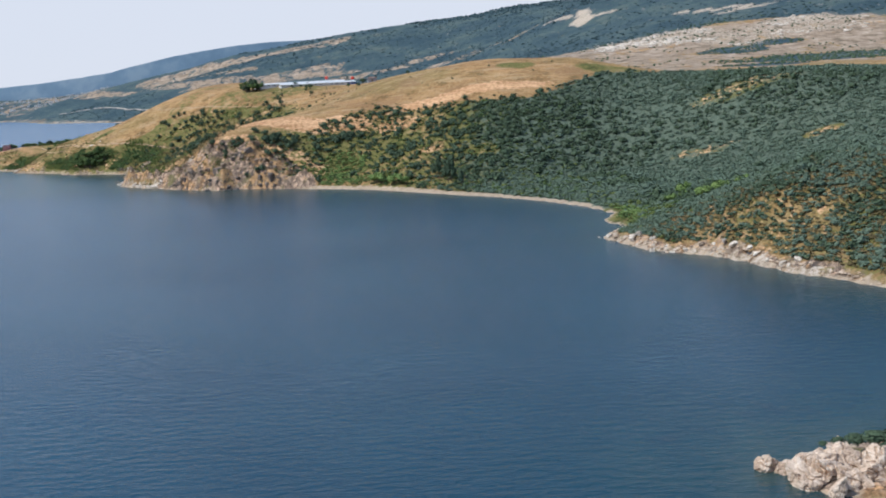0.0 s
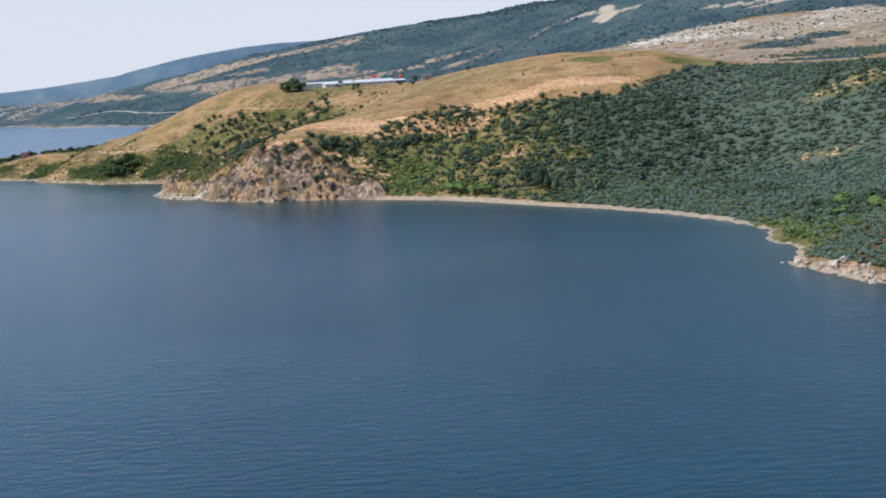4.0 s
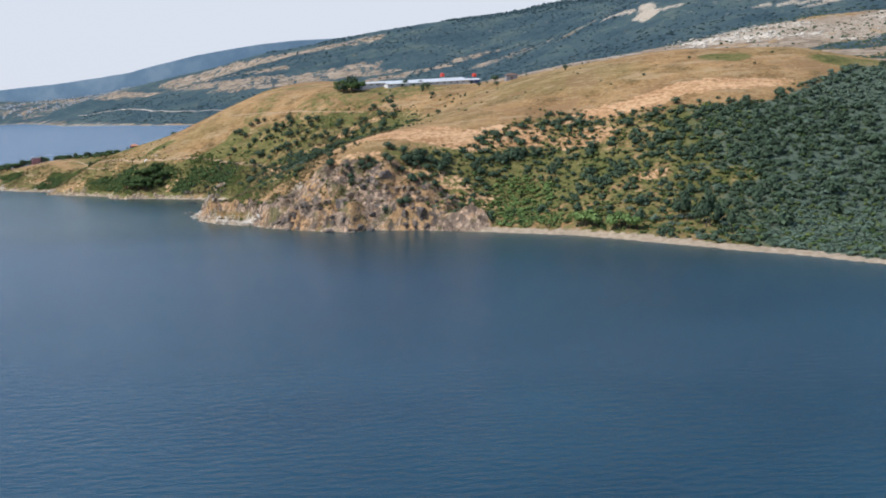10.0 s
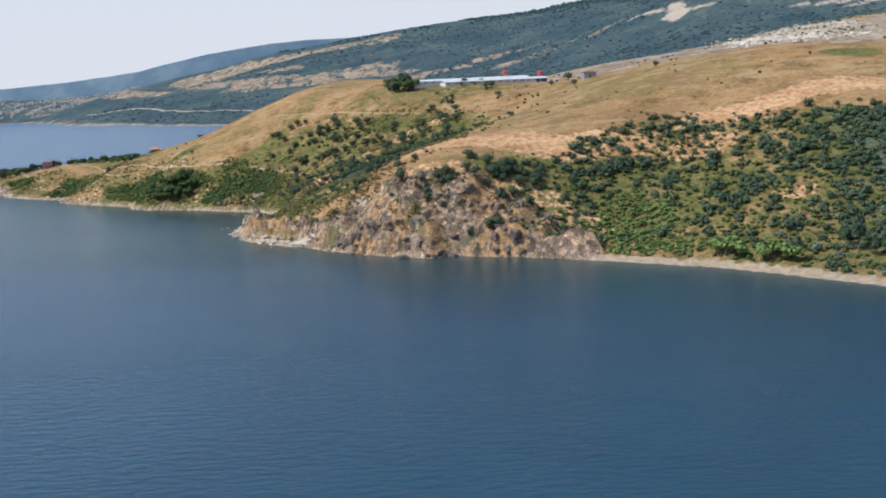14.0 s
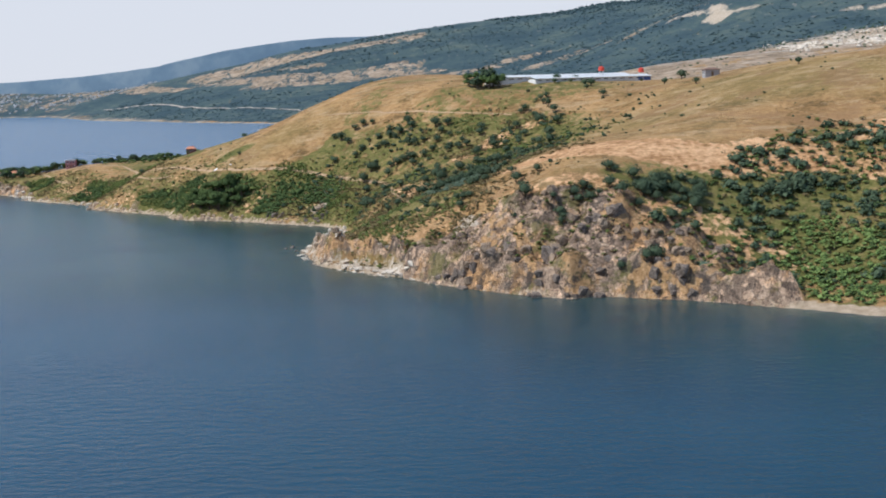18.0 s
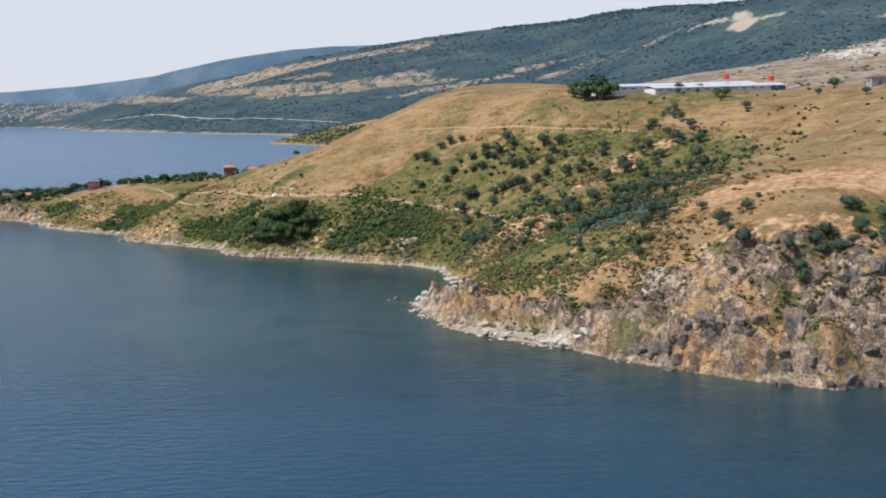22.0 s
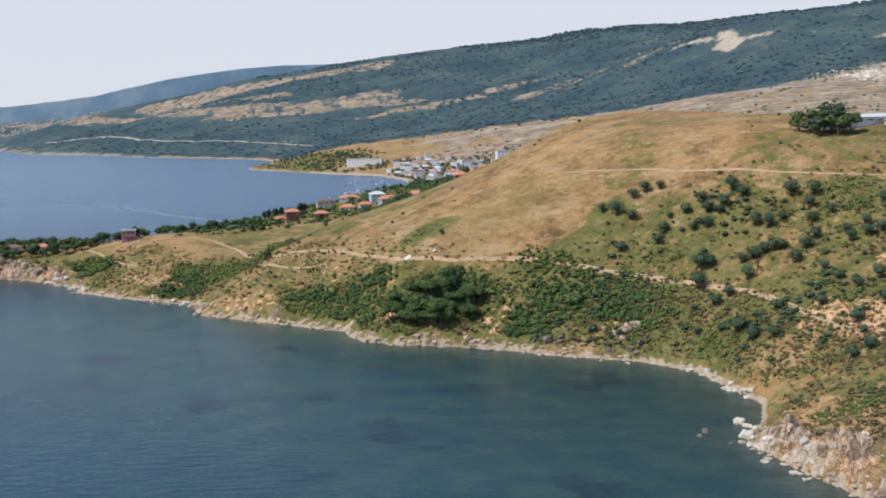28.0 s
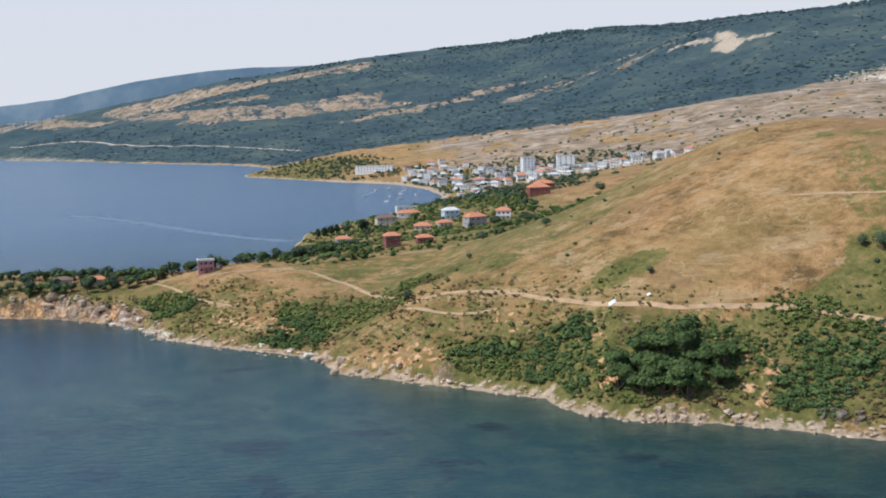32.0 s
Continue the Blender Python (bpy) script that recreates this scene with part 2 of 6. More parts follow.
    c = mixc(nt, zone("wood"), c, ramp(nt, fine, [(0.36, (0.088, 0.118, 0.084)), (0.62, (0.150, 0.182, 0.124))]))
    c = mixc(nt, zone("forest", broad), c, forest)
    c = mixc(nt, zone("bare", broad), c, bare)
    c = mixc(nt, zone("clay", mott), c, ramp(nt, maths(nt, "ADD", maths(nt, "MULTIPLY", fine, 0.6), maths(nt, "MULTIPLY", streak, 0.4)), [(0.36, (0.25, 0.135, 0.062)), (0.47, (0.53, 0.29, 0.135)), (0.60, (0.78, 0.49, 0.27))]))
    c = mixc(nt, zone("rock"), c, rock)
    c = mixc(nt, zone("scar", mott), c, ramp(nt, maths(nt, "ADD", maths(nt, "MULTIPLY", tall_f, 0.6), maths(nt, "MULTIPLY", speck, 0.4)), [(0.38, (0.17, 0.125, 0.085)), (0.46, (0.44, 0.345, 0.245)), (0.56, (0.60, 0.505, 0.395)), (0.68, (0.76, 0.69, 0.59))]))
    c = mixc(nt, zone("ochre", mott), c, ochre)
    c = mixc(nt, zone("sand"), c, sand)
    nt.links.new(c, b.inputs["Base Color"])
    h = maths(nt, "ADD", maths(nt, "MULTIPLY", fine, 0.6), maths(nt, "MULTIPLY", speck, 0.4))
    bump(nt, b, h, 1.8, 0.9)
    return m


def stone_mat(name, lo, mid_c, hi):
    m, nt, b = mat(name, 0.92, 0.2)
    a, c = noise_tex(nt, 0.5, 6, 0.7), noise_tex(nt, 3.0, 5, 0.7)
    f = maths(nt, "ADD", maths(nt, "MULTIPLY", a, 0.55), maths(nt, "MULTIPLY", c, 0.45))
    nt.links.new(ramp(nt, f, [(0.36, lo), (0.5, mid_c), (0.64, hi)]), b.inputs["Base Color"])
    bump(nt, b, f, 0.5, 0.9)
    return m


M_GROUND = ground_material()
M_STONE = stone_mat("pale_limestone", (0.20, 0.14, 0.095), (0.51, 0.38, 0.265), (0.75, 0.61, 0.47))
M_DARKSTONE = stone_mat("grey_cliff_stone", (0.060, 0.050, 0.046), (0.195, 0.155, 0.126), (0.36, 0.285, 0.225))
M_BROWNSTONE = stone_mat("brown_cliff_stone", (0.13, 0.092, 0.066), (0.31, 0.225, 0.155), (0.50, 0.385, 0.275))
M_WHITESTONE = stone_mat("white_shore_stone", (0.33, 0.26, 0.195), (0.66, 0.57, 0.46), (0.86, 0.79, 0.69))


def water_material():
    m, nt, b = mat("sea_water", 0.23, 0.60)
    b.inputs["IOR"].default_value = 1.33
    sh = attr(nt, "shoal")
    patch = grey(nt, noise_tex(nt, 0.02, 4), 0.35, 0.7)
    deep = mixc(nt, patch, (0.006, 0.039, 0.064), (0.009, 0.051, 0.079))
    shoal = mixc(nt, grey(nt, noise_tex(nt, 0.09, 4), 0.42, 0.6), (0.013, 0.051, 0.052), (0.034, 0.072, 0.058))
    shoal = mixc(nt, grey(nt, noise_tex(nt, 0.05, 4, 0.6), 0.57, 0.64), shoal, (0.008, 0.026, 0.034))
    c = mixc(nt, maths(nt, "MULTIPLY", sh, 1.0, True), deep, shoal)
    c = mixc(nt, maths(nt, "MULTIPLY", attr(nt, "edge"), 0.75), c, mixc(nt, grey(nt, noise_tex(nt, 0.12, 4), 0.42, 0.58), (0.050, 0.076, 0.056), (0.100, 0.118, 0.080)))
    # darker base colour imitating water that mirrors less bright sky
    c = mixc(nt, maths(nt, "MULTIPLY", attr(nt, "sky_dim"), maths(nt, "ADD", 0.22, maths(nt, "MULTIPLY", noise_tex(nt, 0.012, 4), 0.4))), c, (0.004, 0.023, 0.033))
    # blue sky reflection painted into the base colour by the bay layer
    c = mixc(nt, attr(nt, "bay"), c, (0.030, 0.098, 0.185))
    nt.links.new(c, b.inputs["Base Color"])
    w1 = noise_tex(nt, 0.55, 3, 0.5, stretch=(0.45, 1.0, 1.0))
    w2 = noise_tex(nt, 1.9, 3, 0.55, stretch=(0.6, 1.0, 1.0))
    calm = grey(nt, noise_tex(nt, 0.006, 3, stretch=(0.5, 1.6, 1)), 0.35, 0.7)
    h = maths(nt, "ADD", w1, maths(nt, "MULTIPLY", w2, 0.35))
    h = maths(nt, "MULTIPLY", h, maths(nt, "ADD", maths(nt, "MULTIPLY", calm, 0.5), 0.6))
    bump(nt, b, h, 0.5, 0.75)
    return m


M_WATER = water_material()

# ---------- the lie of the land ----------
COAST_A = [(420, 30), (150, 95), (85, 126), (60, 138), (51, 147), (50, 157), (58, 163), (78, 170), (130, 196), (140, 250), (117, 285), (109, 302),
           (101, 313), (95, 334), (87, 351), (73, 363), (65, 385), (60, 399), (66, 410), (72, 430), (67, 446), (75, 469), (67, 500), (50, 533), (27, 566), (9, 584),
           (-12, 609), (-40, 640), (-75, 664), (-101, 679), (-128, 690), (-136, 686), (-151, 695), (-170, 710), (-190, 732), (-208, 747), (-218, 758), (-225, 778), (-229, 800)]
COAST_B = [(-221, 812), (-216, 827), (-222, 860), (-234, 876), (-255, 887), (-270, 898), (-286, 906), (-302, 911), (-314, 921), (-320, 936), (-347, 957), (-374, 977), (-380, 998),
           (-412, 1022), (-434, 1040), (-448, 1064), (-461, 1079), (-486, 1094), (-513, 1104), (-600, 1135), (-700, 1180), (-700, 1215), (-600, 1205), (-520, 1186), (-462, 1165), (-425, 1180), (-407, 1240),
           (-402, 1302), (-397, 1380), (-366, 1440), (-325, 1510), (-300, 1580), (-280, 1672), (-289, 1784), (-315, 1879), (-379, 1962), (-436, 2059), (-502, 2160)]
COAST_C = [(-512, 2215), (-470, 2330), (-521, 2505), (-570, 2600), (-833, 2907), (-930, 3070), (-1195, 3378), (-1440, 3860), (-1560, 4100), (-2000, 4330), (-2900, 4420), (-2900, 5300), (2400, 5300), (2400, 30)]
COAST = np.array(COAST_A + COAST_B + COAST_C, float)
# spot heights of the near hill, of the plain behind it, and of the mountain
HILL = [(-146, 716, 25), (-123, 704, 20), (-81, 701, 16), (-70, 691, 8), (-37, 718, 26), (-56, 763, 45), (-94, 733, 33), (-107, 815, 42), (-147, 866, 35), (-12, 851, 68), (22, 786, 64),
        (-40, 766, 46), (-20, 681, 18), (33, 632, 9), (68, 679, 27), (97, 646, 9), (58, 728, 46), (92, 762, 57), (118, 733, 44), (23, 710, 38), (152, 592, 9), (195, 641, 35), (107, 478, 4),
        (102, 347, 17), (201, 679, 51), (186, 572, 17), (-207, 845, 13), (-198, 857, 20), (-292, 942, 22), (-206, 937, 46), (-171, 942, 61)]
SADDLE = [(-328, 1038, 27), (-275, 942, 28), (-338, 1058, 19), (-257, 1180, 27), (-408, 1060, 14), (-127, 933, 62), (-72, 924, 61), (-153, 955, 62), (118, 960, 63), (60, 880, 74), (302, 741, 54), (150, 420, 24),
          (-370, 1144, 17), (-335, 1117, 22), (-305, 1092, 27), (-195, 1799, 9), (-258, 1644, 8), (-190, 1868, 17), (-158, 1756, 14), (-150, 1330, 38), (20, 1100, 60), (300, 950, 54), (450, 1114, 55), (-60, 1500, 40), (-320, 1250, 16), (-330, 1400, 12),
          (-500, 1128, 10), (-560, 1150, 9), (-440, 1085, 12), (-470, 1120, 11), (-345, 985, 19), (-240, 1000, 57), (1200, 600, 90), (1200, 1500, 120), (2300, 2500, 260), (2300, 500, 120)]
MOUNTAIN = [(-378, 4556, 240), (-1, 4338, 298), (309, 3988, 310), (545, 3618, 290), (705, 3241, 290), (806, 2975, 296), (1131, 2779, 345), (867, 3184, 315), (-665, 4445, 190), (-902, 4116, 125),
            (-1226, 4050, 80), (-311, 3355, 121), (-583, 3348, 100), (-863, 3412, 75), (-681, 3036, 30), (-381, 2656, 20), (-165, 2746, 53), (107, 3008, 121), (330, 2520, 138), (375, 2745, 188), (380, 2800, 214), (-263, 2152, 32),
            (-110, 2133, 54), (-24, 2013, 56), (75, 1983, 76), (207, 2041, 92), (305, 1996, 101), (503, 1846, 101), (577, 2123, 140), (657, 1889, 118), (718, 1759, 91), (358, 1457, 66), (491, 1204, 57)]
CREST = [(-251, 1078, 51), (-240, 1050, 58), (-229, 1041, 64), (-212, 1062, 68), (-200, 1090, 67), (-234, 1076, 59), (-205, 1030, 68), (-184, 1000, 67), (-157, 975, 66), (-32, 895, 67), (15, 860, 73), (33, 846, 75), (79, 840, 74), (103, 823, 73), (142, 838, 65), (190, 850, 58), (-60, 980, 62), (-298, 1004, 34), (-283, 1050, 40), (-307, 1082, 30), (-150, 1060, 66)]
RIDGE = [(-1785, 4563, 62), (-1468, 4675, 96), (-1128, 4668, 135), (-844, 4677, 170), (-1400, 4230, 66), (-1040, 4250, 134), (-884, 4180, 158), (-755, 4150, 188), (-1420, 4050, 50), (-1750, 4900, 92), (-2200, 4700, 75), (-504, 4774, 200), (-2600, 4800, 90), (-400, 2260, 22), (-1000, 5200, 150), (0, 5100, 200), (1500, 4800, 250), (2300, 4000, 300)]
SPOTS = np.array(HILL + CREST + SADDLE + MOUNTAIN + RIDGE, float)


def lattice(x, y, seed):
    """Smooth value noise in 0..1 on a unit lattice."""
    xi, yi = np.floor(x).astype(np.int64), np.floor(y).astype(np.int64)
    fx, fy = x - xi, y - yi
    fx, fy = fx * fx * (3 - 2 * fx), fy * fy * (3 - 2 * fy)

    def rnd(i, j):
        h = (i * 374761393 + j * 668265263 + seed * 1442695041) & 0x7FFFFFFF
        h = ((h ^ (h >> 13)) * 1274126177) & 0x7FFFFFFF
        return ((h ^ (h >> 16)) & 0xFFFF) / 65535.0
    a, b, c, d = rnd(xi, yi), rnd(xi + 1, yi), rnd(xi, yi + 1), rnd(xi + 1, yi + 1)
    return (a * (1 - fx) + b * fx) * (1 - fy) + (c * (1 - fx) + d * fx) * fy


def fbm(x, y, size, octaves=4, seed=1):
    """Layered noise about 0, within about -0.5..0.5."""
    out, amp, total = 0, 1.0, 0.0
    for k in range(octaves):
        out = out + amp * (lattice(x / size * 2**k + 17.3 * k, y / size * 2**k - 9.1 * k, seed + k) - 0.5)
        total += amp
        amp *= 0.55
    return out / total


def shore_distance(x, y):
    """Metres to the shoreline, positive on land."""
    a, b = COAST, np.roll(COAST, -1, 0)
    best, inside = np.full(x.shape, 1e9), np.zeros(x.shape, bool)
    for (ax, ay), (bx, by) in zip(a, b):
        dx, dy = bx - ax, by - ay
        s = np.clip(((x - ax) * dx + (y - ay) * dy) / (dx * dx + dy * dy), 0, 1)
        best = np.minimum(best, np.hypot(x - ax - s * dx, y - ay - s * dy))
        if ay != by:
            inside ^= ((ay > y) != (by > y)) & (x < dx * (y - ay) / dy + ax)
    return np.where(inside, best, -best)


def spline_fit():
    shore = np.c_[COAST[:-3], np.full(len(COAST) - 3, 0.8)]
    p = np.r_[SPOTS, shore]
    d = np.hypot(p[:, None, 0] - p[None, :, 0], p[:, None, 1] - p[None, :, 1])
    k = d * d * np.log(np.maximum(d, 1e-6))
    n = len(p)
    a = np.zeros((n + 3, n + 3))
    a[:n, :n] = k + np.diag(np.full(n, 120.0))
    a[:n, n], a[:n, n + 1:] = 1, p[:, :2]
    a[n, :n], a[n + 1:, :n] = 1, p[:, :2].T
    return p[:, :2], np.linalg.solve(a, np.r_[p[:, 2], 0, 0, 0])


KNOTS, WEIGHTS = spline_fit()


def base_height(x, y):
    out = WEIGHTS[-3] + WEIGHTS[-2] * x + WEIGHTS[-1] * y
    for (px, py), w in zip(KNOTS, WEIGHTS[:-3]):
        r2 = (x - px) ** 2 + (y - py) ** 2
        out = out + w * 0.5 * r2 * np.log(np.maximum(r2, 1e-9))
    return out


def smooth(v, lo, hi):
    s = np.clip((v - lo) / (hi - lo), 0, 1)
    return s * s * (3 - 2 * s)


def blob(x, y, cx, cy, rx, ry, turn=0.0):
    """1 inside an ellipse, falling to 0 at about its edge."""
    c, s = math.cos(radians(turn)), math.sin(radians(turn))
    u, v = (x - cx) * c + (y - cy) * s, -(x - cx) * s + (y - cy) * c
    return smooth(1.25 - np.sqrt((u / rx) ** 2 + (v / ry) ** 2), 0, 0.5)


def crag(x, y, d):
    """Where the ground is a rocky face: the headland's cliff, the south point, low banks along the shore, the islet."""
    wide = np.interp(x, [-232, -215, -190, -160, -130, -105, -85, -70], [8, 11, 15, 24, 30, 26, 16, 0]) * (1 + 0.9 * fbm(x, y, 30, 3, 35))
    c = smooth(wide - d, 0, 7) * (y > 660) * smooth(806 - y, 0, 24) * (x > -240) * smooth(-x, 66, 80)
    bank = smooth(fbm(x, y, 42, 3, 37) + 0.08 * (y > 1035), -0.02, 0.12) * smooth(6.5 - d, 0, 4)
    c = np.maximum(c, 0.8 * bank * (0.35 + 0.65 * np.maximum(blob(x, y, -362, 968, 26, 18), smooth(-x, 425, 440))) * smooth(y, 885, 905) * smooth(1170 - y, 0, 40) * smooth(-x, 225, 240))
    c = np.maximum(c, 0.9 * smooth(5.5 - d, 0, 4) * blob(x, y, 86, 350, 40, 62, 30))
    return c


def height(x, y, parts=False):
    x, y = np.asarray(x, float), np.asarray(y, float)
    d = shore_distance(x, y)
    h = base_height(x, y)
    rocky = crag(x, y, d)
    d2 = np.maximum(d + 2.5 * fbm(x, y, 14, 3, 5) * smooth(d, 0, 4), 0)
    beach = blob(x, y, -20, 610, 150, 130) * (1 - rocky)
    cap = 0.4 + d2 * np.where(rocky > 0.3, 3.6, 0.6) + 0.03 * d2 * d2 - beach * np.minimum(d2, 9) * 0.34
    isle = (y < 225) & (x < 128) & (y > 60)
    h = np.where(isle, np.minimum(h, 0.9), h)
    rocky = np.where(isle, 0.0, rocky)
    floor = 0.3 + 0.09 * np.minimum(d2, 40) + np.where(y > 600, 8.0 + (y > 735), 2.4) * rocky * smooth(d2, 0, 4)
    north = smooth(y, 885, 905) * smooth(-x, 225, 240) * smooth(1200 - y, 0, 40)
    floor = floor + north * (1.2 + 2.2 * blob(x, y, -362, 968, 24, 16) + 6.0 * smooth(-x, 430, 450)) * smooth(d2, 1.5, 9)
    cap = cap + north * 0.7 * np.maximum(d2 - 1.5, 0)
    h = np.minimum(np.maximum(h, floor), cap)
    shelf = blob(x, y, -202, 744, 19, 5.5, -42)
    h = h * (1 - shelf) + shelf * np.minimum(h, 0.7 + 0.12 * np.maximum(d, 0) + 1.2 * np.abs(fbm(x, y, 5, 3, 33)))
    rocky = rocky * (1 - 0.9 * shelf)
    rough = fbm(x, y, 26, 4, 11)
    ridge = np.abs(fbm(x, y, 11, 3, 23))
    far = smooth(y, 1500, 2400)
    h = h + smooth(d, 2, 18) * (1.6 + 3.0 * rocky + 3 * far) * rough
    u, v = 0.73 * x - 0.69 * y, 0.69 * x + 0.73 * y        # along and across the cliff
    gully = np.abs(fbm(u, v / 3.5, 15, 3, 27))
    h = h + rocky * smooth(d, 0, 6) * (8.0 * (0.16 - ridge) + (27.0 - 14 * smooth(y, 750, 775)) * (0.13 - gully) + 4.0 * fbm(x, y, 6, 3, 31) + 3.2 * (0.12 - np.abs(fbm(u, v / 2.2, 5.5, 3, 29))) + 1.8 * fbm(x, y, 2.6, 2, 30))
    h = h + far * 34 * fbm(x, y, 420, 4, 41) * smooth(d, 40, 300)
    h = np.where(d > 0, np.maximum(h, 0.15 + 0.1 * np.minimum(d, 4)), -np.minimum(0.2 - 0.16 * d, 9))
    return (h, d, rocky) if parts else h


def at(x, y):
    return float(height(np.array([x]), np.array([y]))[0])


def steps(*runs):
    out = []
    for a, b, s in runs:
        out += list(np.arange(a, b - 1e-6, s))
    return np.array(out + [runs[-1][1]])


def link(name, verts, faces, material, parent=None, smoothed=False):
    me = bpy.data.meshes.new(name)
    me.from_pydata(verts.tolist() if hasattr(verts, "tolist") else verts, [], faces.tolist() if hasattr(faces, "tolist") else faces)
    me.materials.append(material)
    if smoothed:
        me.shade_smooth()
    ob = new(name, me)
    if parent:
        ob.parent = parent
    return ob


def float_layer(ob, name, values):
    ob.data.attributes.new(name, "FLOAT", "POINT").data.foreach_set("value", np.asarray(values, np.float32).ravel())


def grid_faces(nx, ny):
    i = np.arange(nx * ny).reshape(ny, nx)
    return np.stack([i[:-1, :-1], i[:-1, 1:], i[1:, 1:], i[1:, :-1]], -1).reshape(-1, 4)


def forest_share(x, y):
    """How densely trees stand, 0..1."""
    top = np.interp(x, [-160, -110, -40, 0, 58, 92, 118, 200, 400, 700], [690, 728, 768, 742, 730, 758, 782, 800, 830, 800])
    f = smooth(top - y, -4, 10) * smooth(x, -40, 20) * smooth(y, 250, 285)
    f = np.maximum(f, 0.7 * smooth(top - y, -4, 12) * smooth(x, -118, -70))
    return f * (1 - 0.12 * blob(x, y, 82, 372, 20, 45, 25))


def wood_density(x, y):
    """The wood thins out towards the headland and round its clearings."""
    thin = np.interp(x, [-110, -70, -20, 25, 60], [0.58, 0.60, 0.66, 0.85, 1.0])
    gaps = np.maximum.reduce([blob(x, y, -57, 664, 24, 8, -30), blob(x, y, -60, 692, 17, 15), blob(x, y, -29, 639, 24, 9, -40), 0.8 * blob(x, y, 4, 618, 14, 6, -50), 0.5 * blob(x, y, 192, 682, 38, 14), 0.45 * blob(x, y, 148, 620, 19, 7, -25),
                              0.8 * blob(x, y, 205, 583, 12, 8), 0.8 * blob(x, y, -26, 728, 16, 9), 0.7 * blob(x, y, 1, 724, 20, 7), 0.8 * blob(x, y, -3, 675, 10, 8), 0.7 * blob(x, y, -17, 705, 14, 9), 0.7 * blob(x, y, 28, 662, 12, 8), 0.7 * blob(x, y, 70, 455, 20, 30)])
    return forest_share(x, y) * np.clip(thin + 2.6 * (1.05 - thin) * fbm(x, y, 22, 3, 61), 0, 1) * (1 - gaps)


def WOODLINE(x, y):
    """How far north the bare hills reach before the mountain's wood begins."""
    return np.interp(x, [-600, -250, -100, 100, 250, 500, 617, 700, 800, 1000], [2380, 2200, 2130, 2040, 2060, 2110, 2095, 2010, 1900, 1780]) + 90 * fbm(x, y, 130, 3, 79)


def x_tip(x, y):
    """Negative near the pale rocks at the tip of the headland."""
    return np.hypot(x + 222, y - 780) - 38


BANK = [(-438, 1068, 16, 7, -40), (-388, 1017, 14, 9, -40), (-332, 952, 17, 8, -40), (-313, 942, 11, 14, 0), (-262, 903, 11, 7, -30), (-244, 905, 20, 9, -30), (-283, 922, 22, 10, -30), (-228, 893, 12, 8, -40)]
BRIGHT = [(-374, 1018, 30, 7, -42), (-252, 922, 14, 5, -35), (-310, 938, 7, 10, 0), (-300, 921, 9, 6, -20), (-347, 1013, 9, 5, -40), (-438, 1074, 12, 5, -40), (-334, 948, 12, 5, -40)]
GULLY = [(-324, 963, 9, 4, -30), (-304, 940, 3.5, 9, 0), (-307, 926, 4, 7, 20), (-272, 913, 5, 7, 0), (-404, 1030, 22, 5, -40), (-358, 973, 20, 5, -40), (-237, 888, 6, 4, 0)]


def patches(x, y, spots):
    return np.maximum.reduce([blob(x, y, *q) for q in spots])


def outcrop_zone(x, y):
    """Where white rock crops out of the hills behind the wood."""
    return np.maximum.reduce([blob(x, y, 400, 2040, 130, 130, 20), blob(x, y, 525, 1900, 70, 100), blob(x, y, 660, 1960, 100, 110)])


def hollow_zone(x, y):
    """The green hollows between those hills."""
    return np.maximum.reduce([blob(x, y, 470, 1740, 60, 50, 30), blob(x, y, 555, 1800, 50, 30, 20), blob(x, y, 553, 1500, 175, 110, 15), blob(x, y, 400, 1340, 60, 40), 0.7 * blob(x, y, 520, 2150, 70, 40), 0.8 * blob(x, y, 800, 1600, 120, 90)])


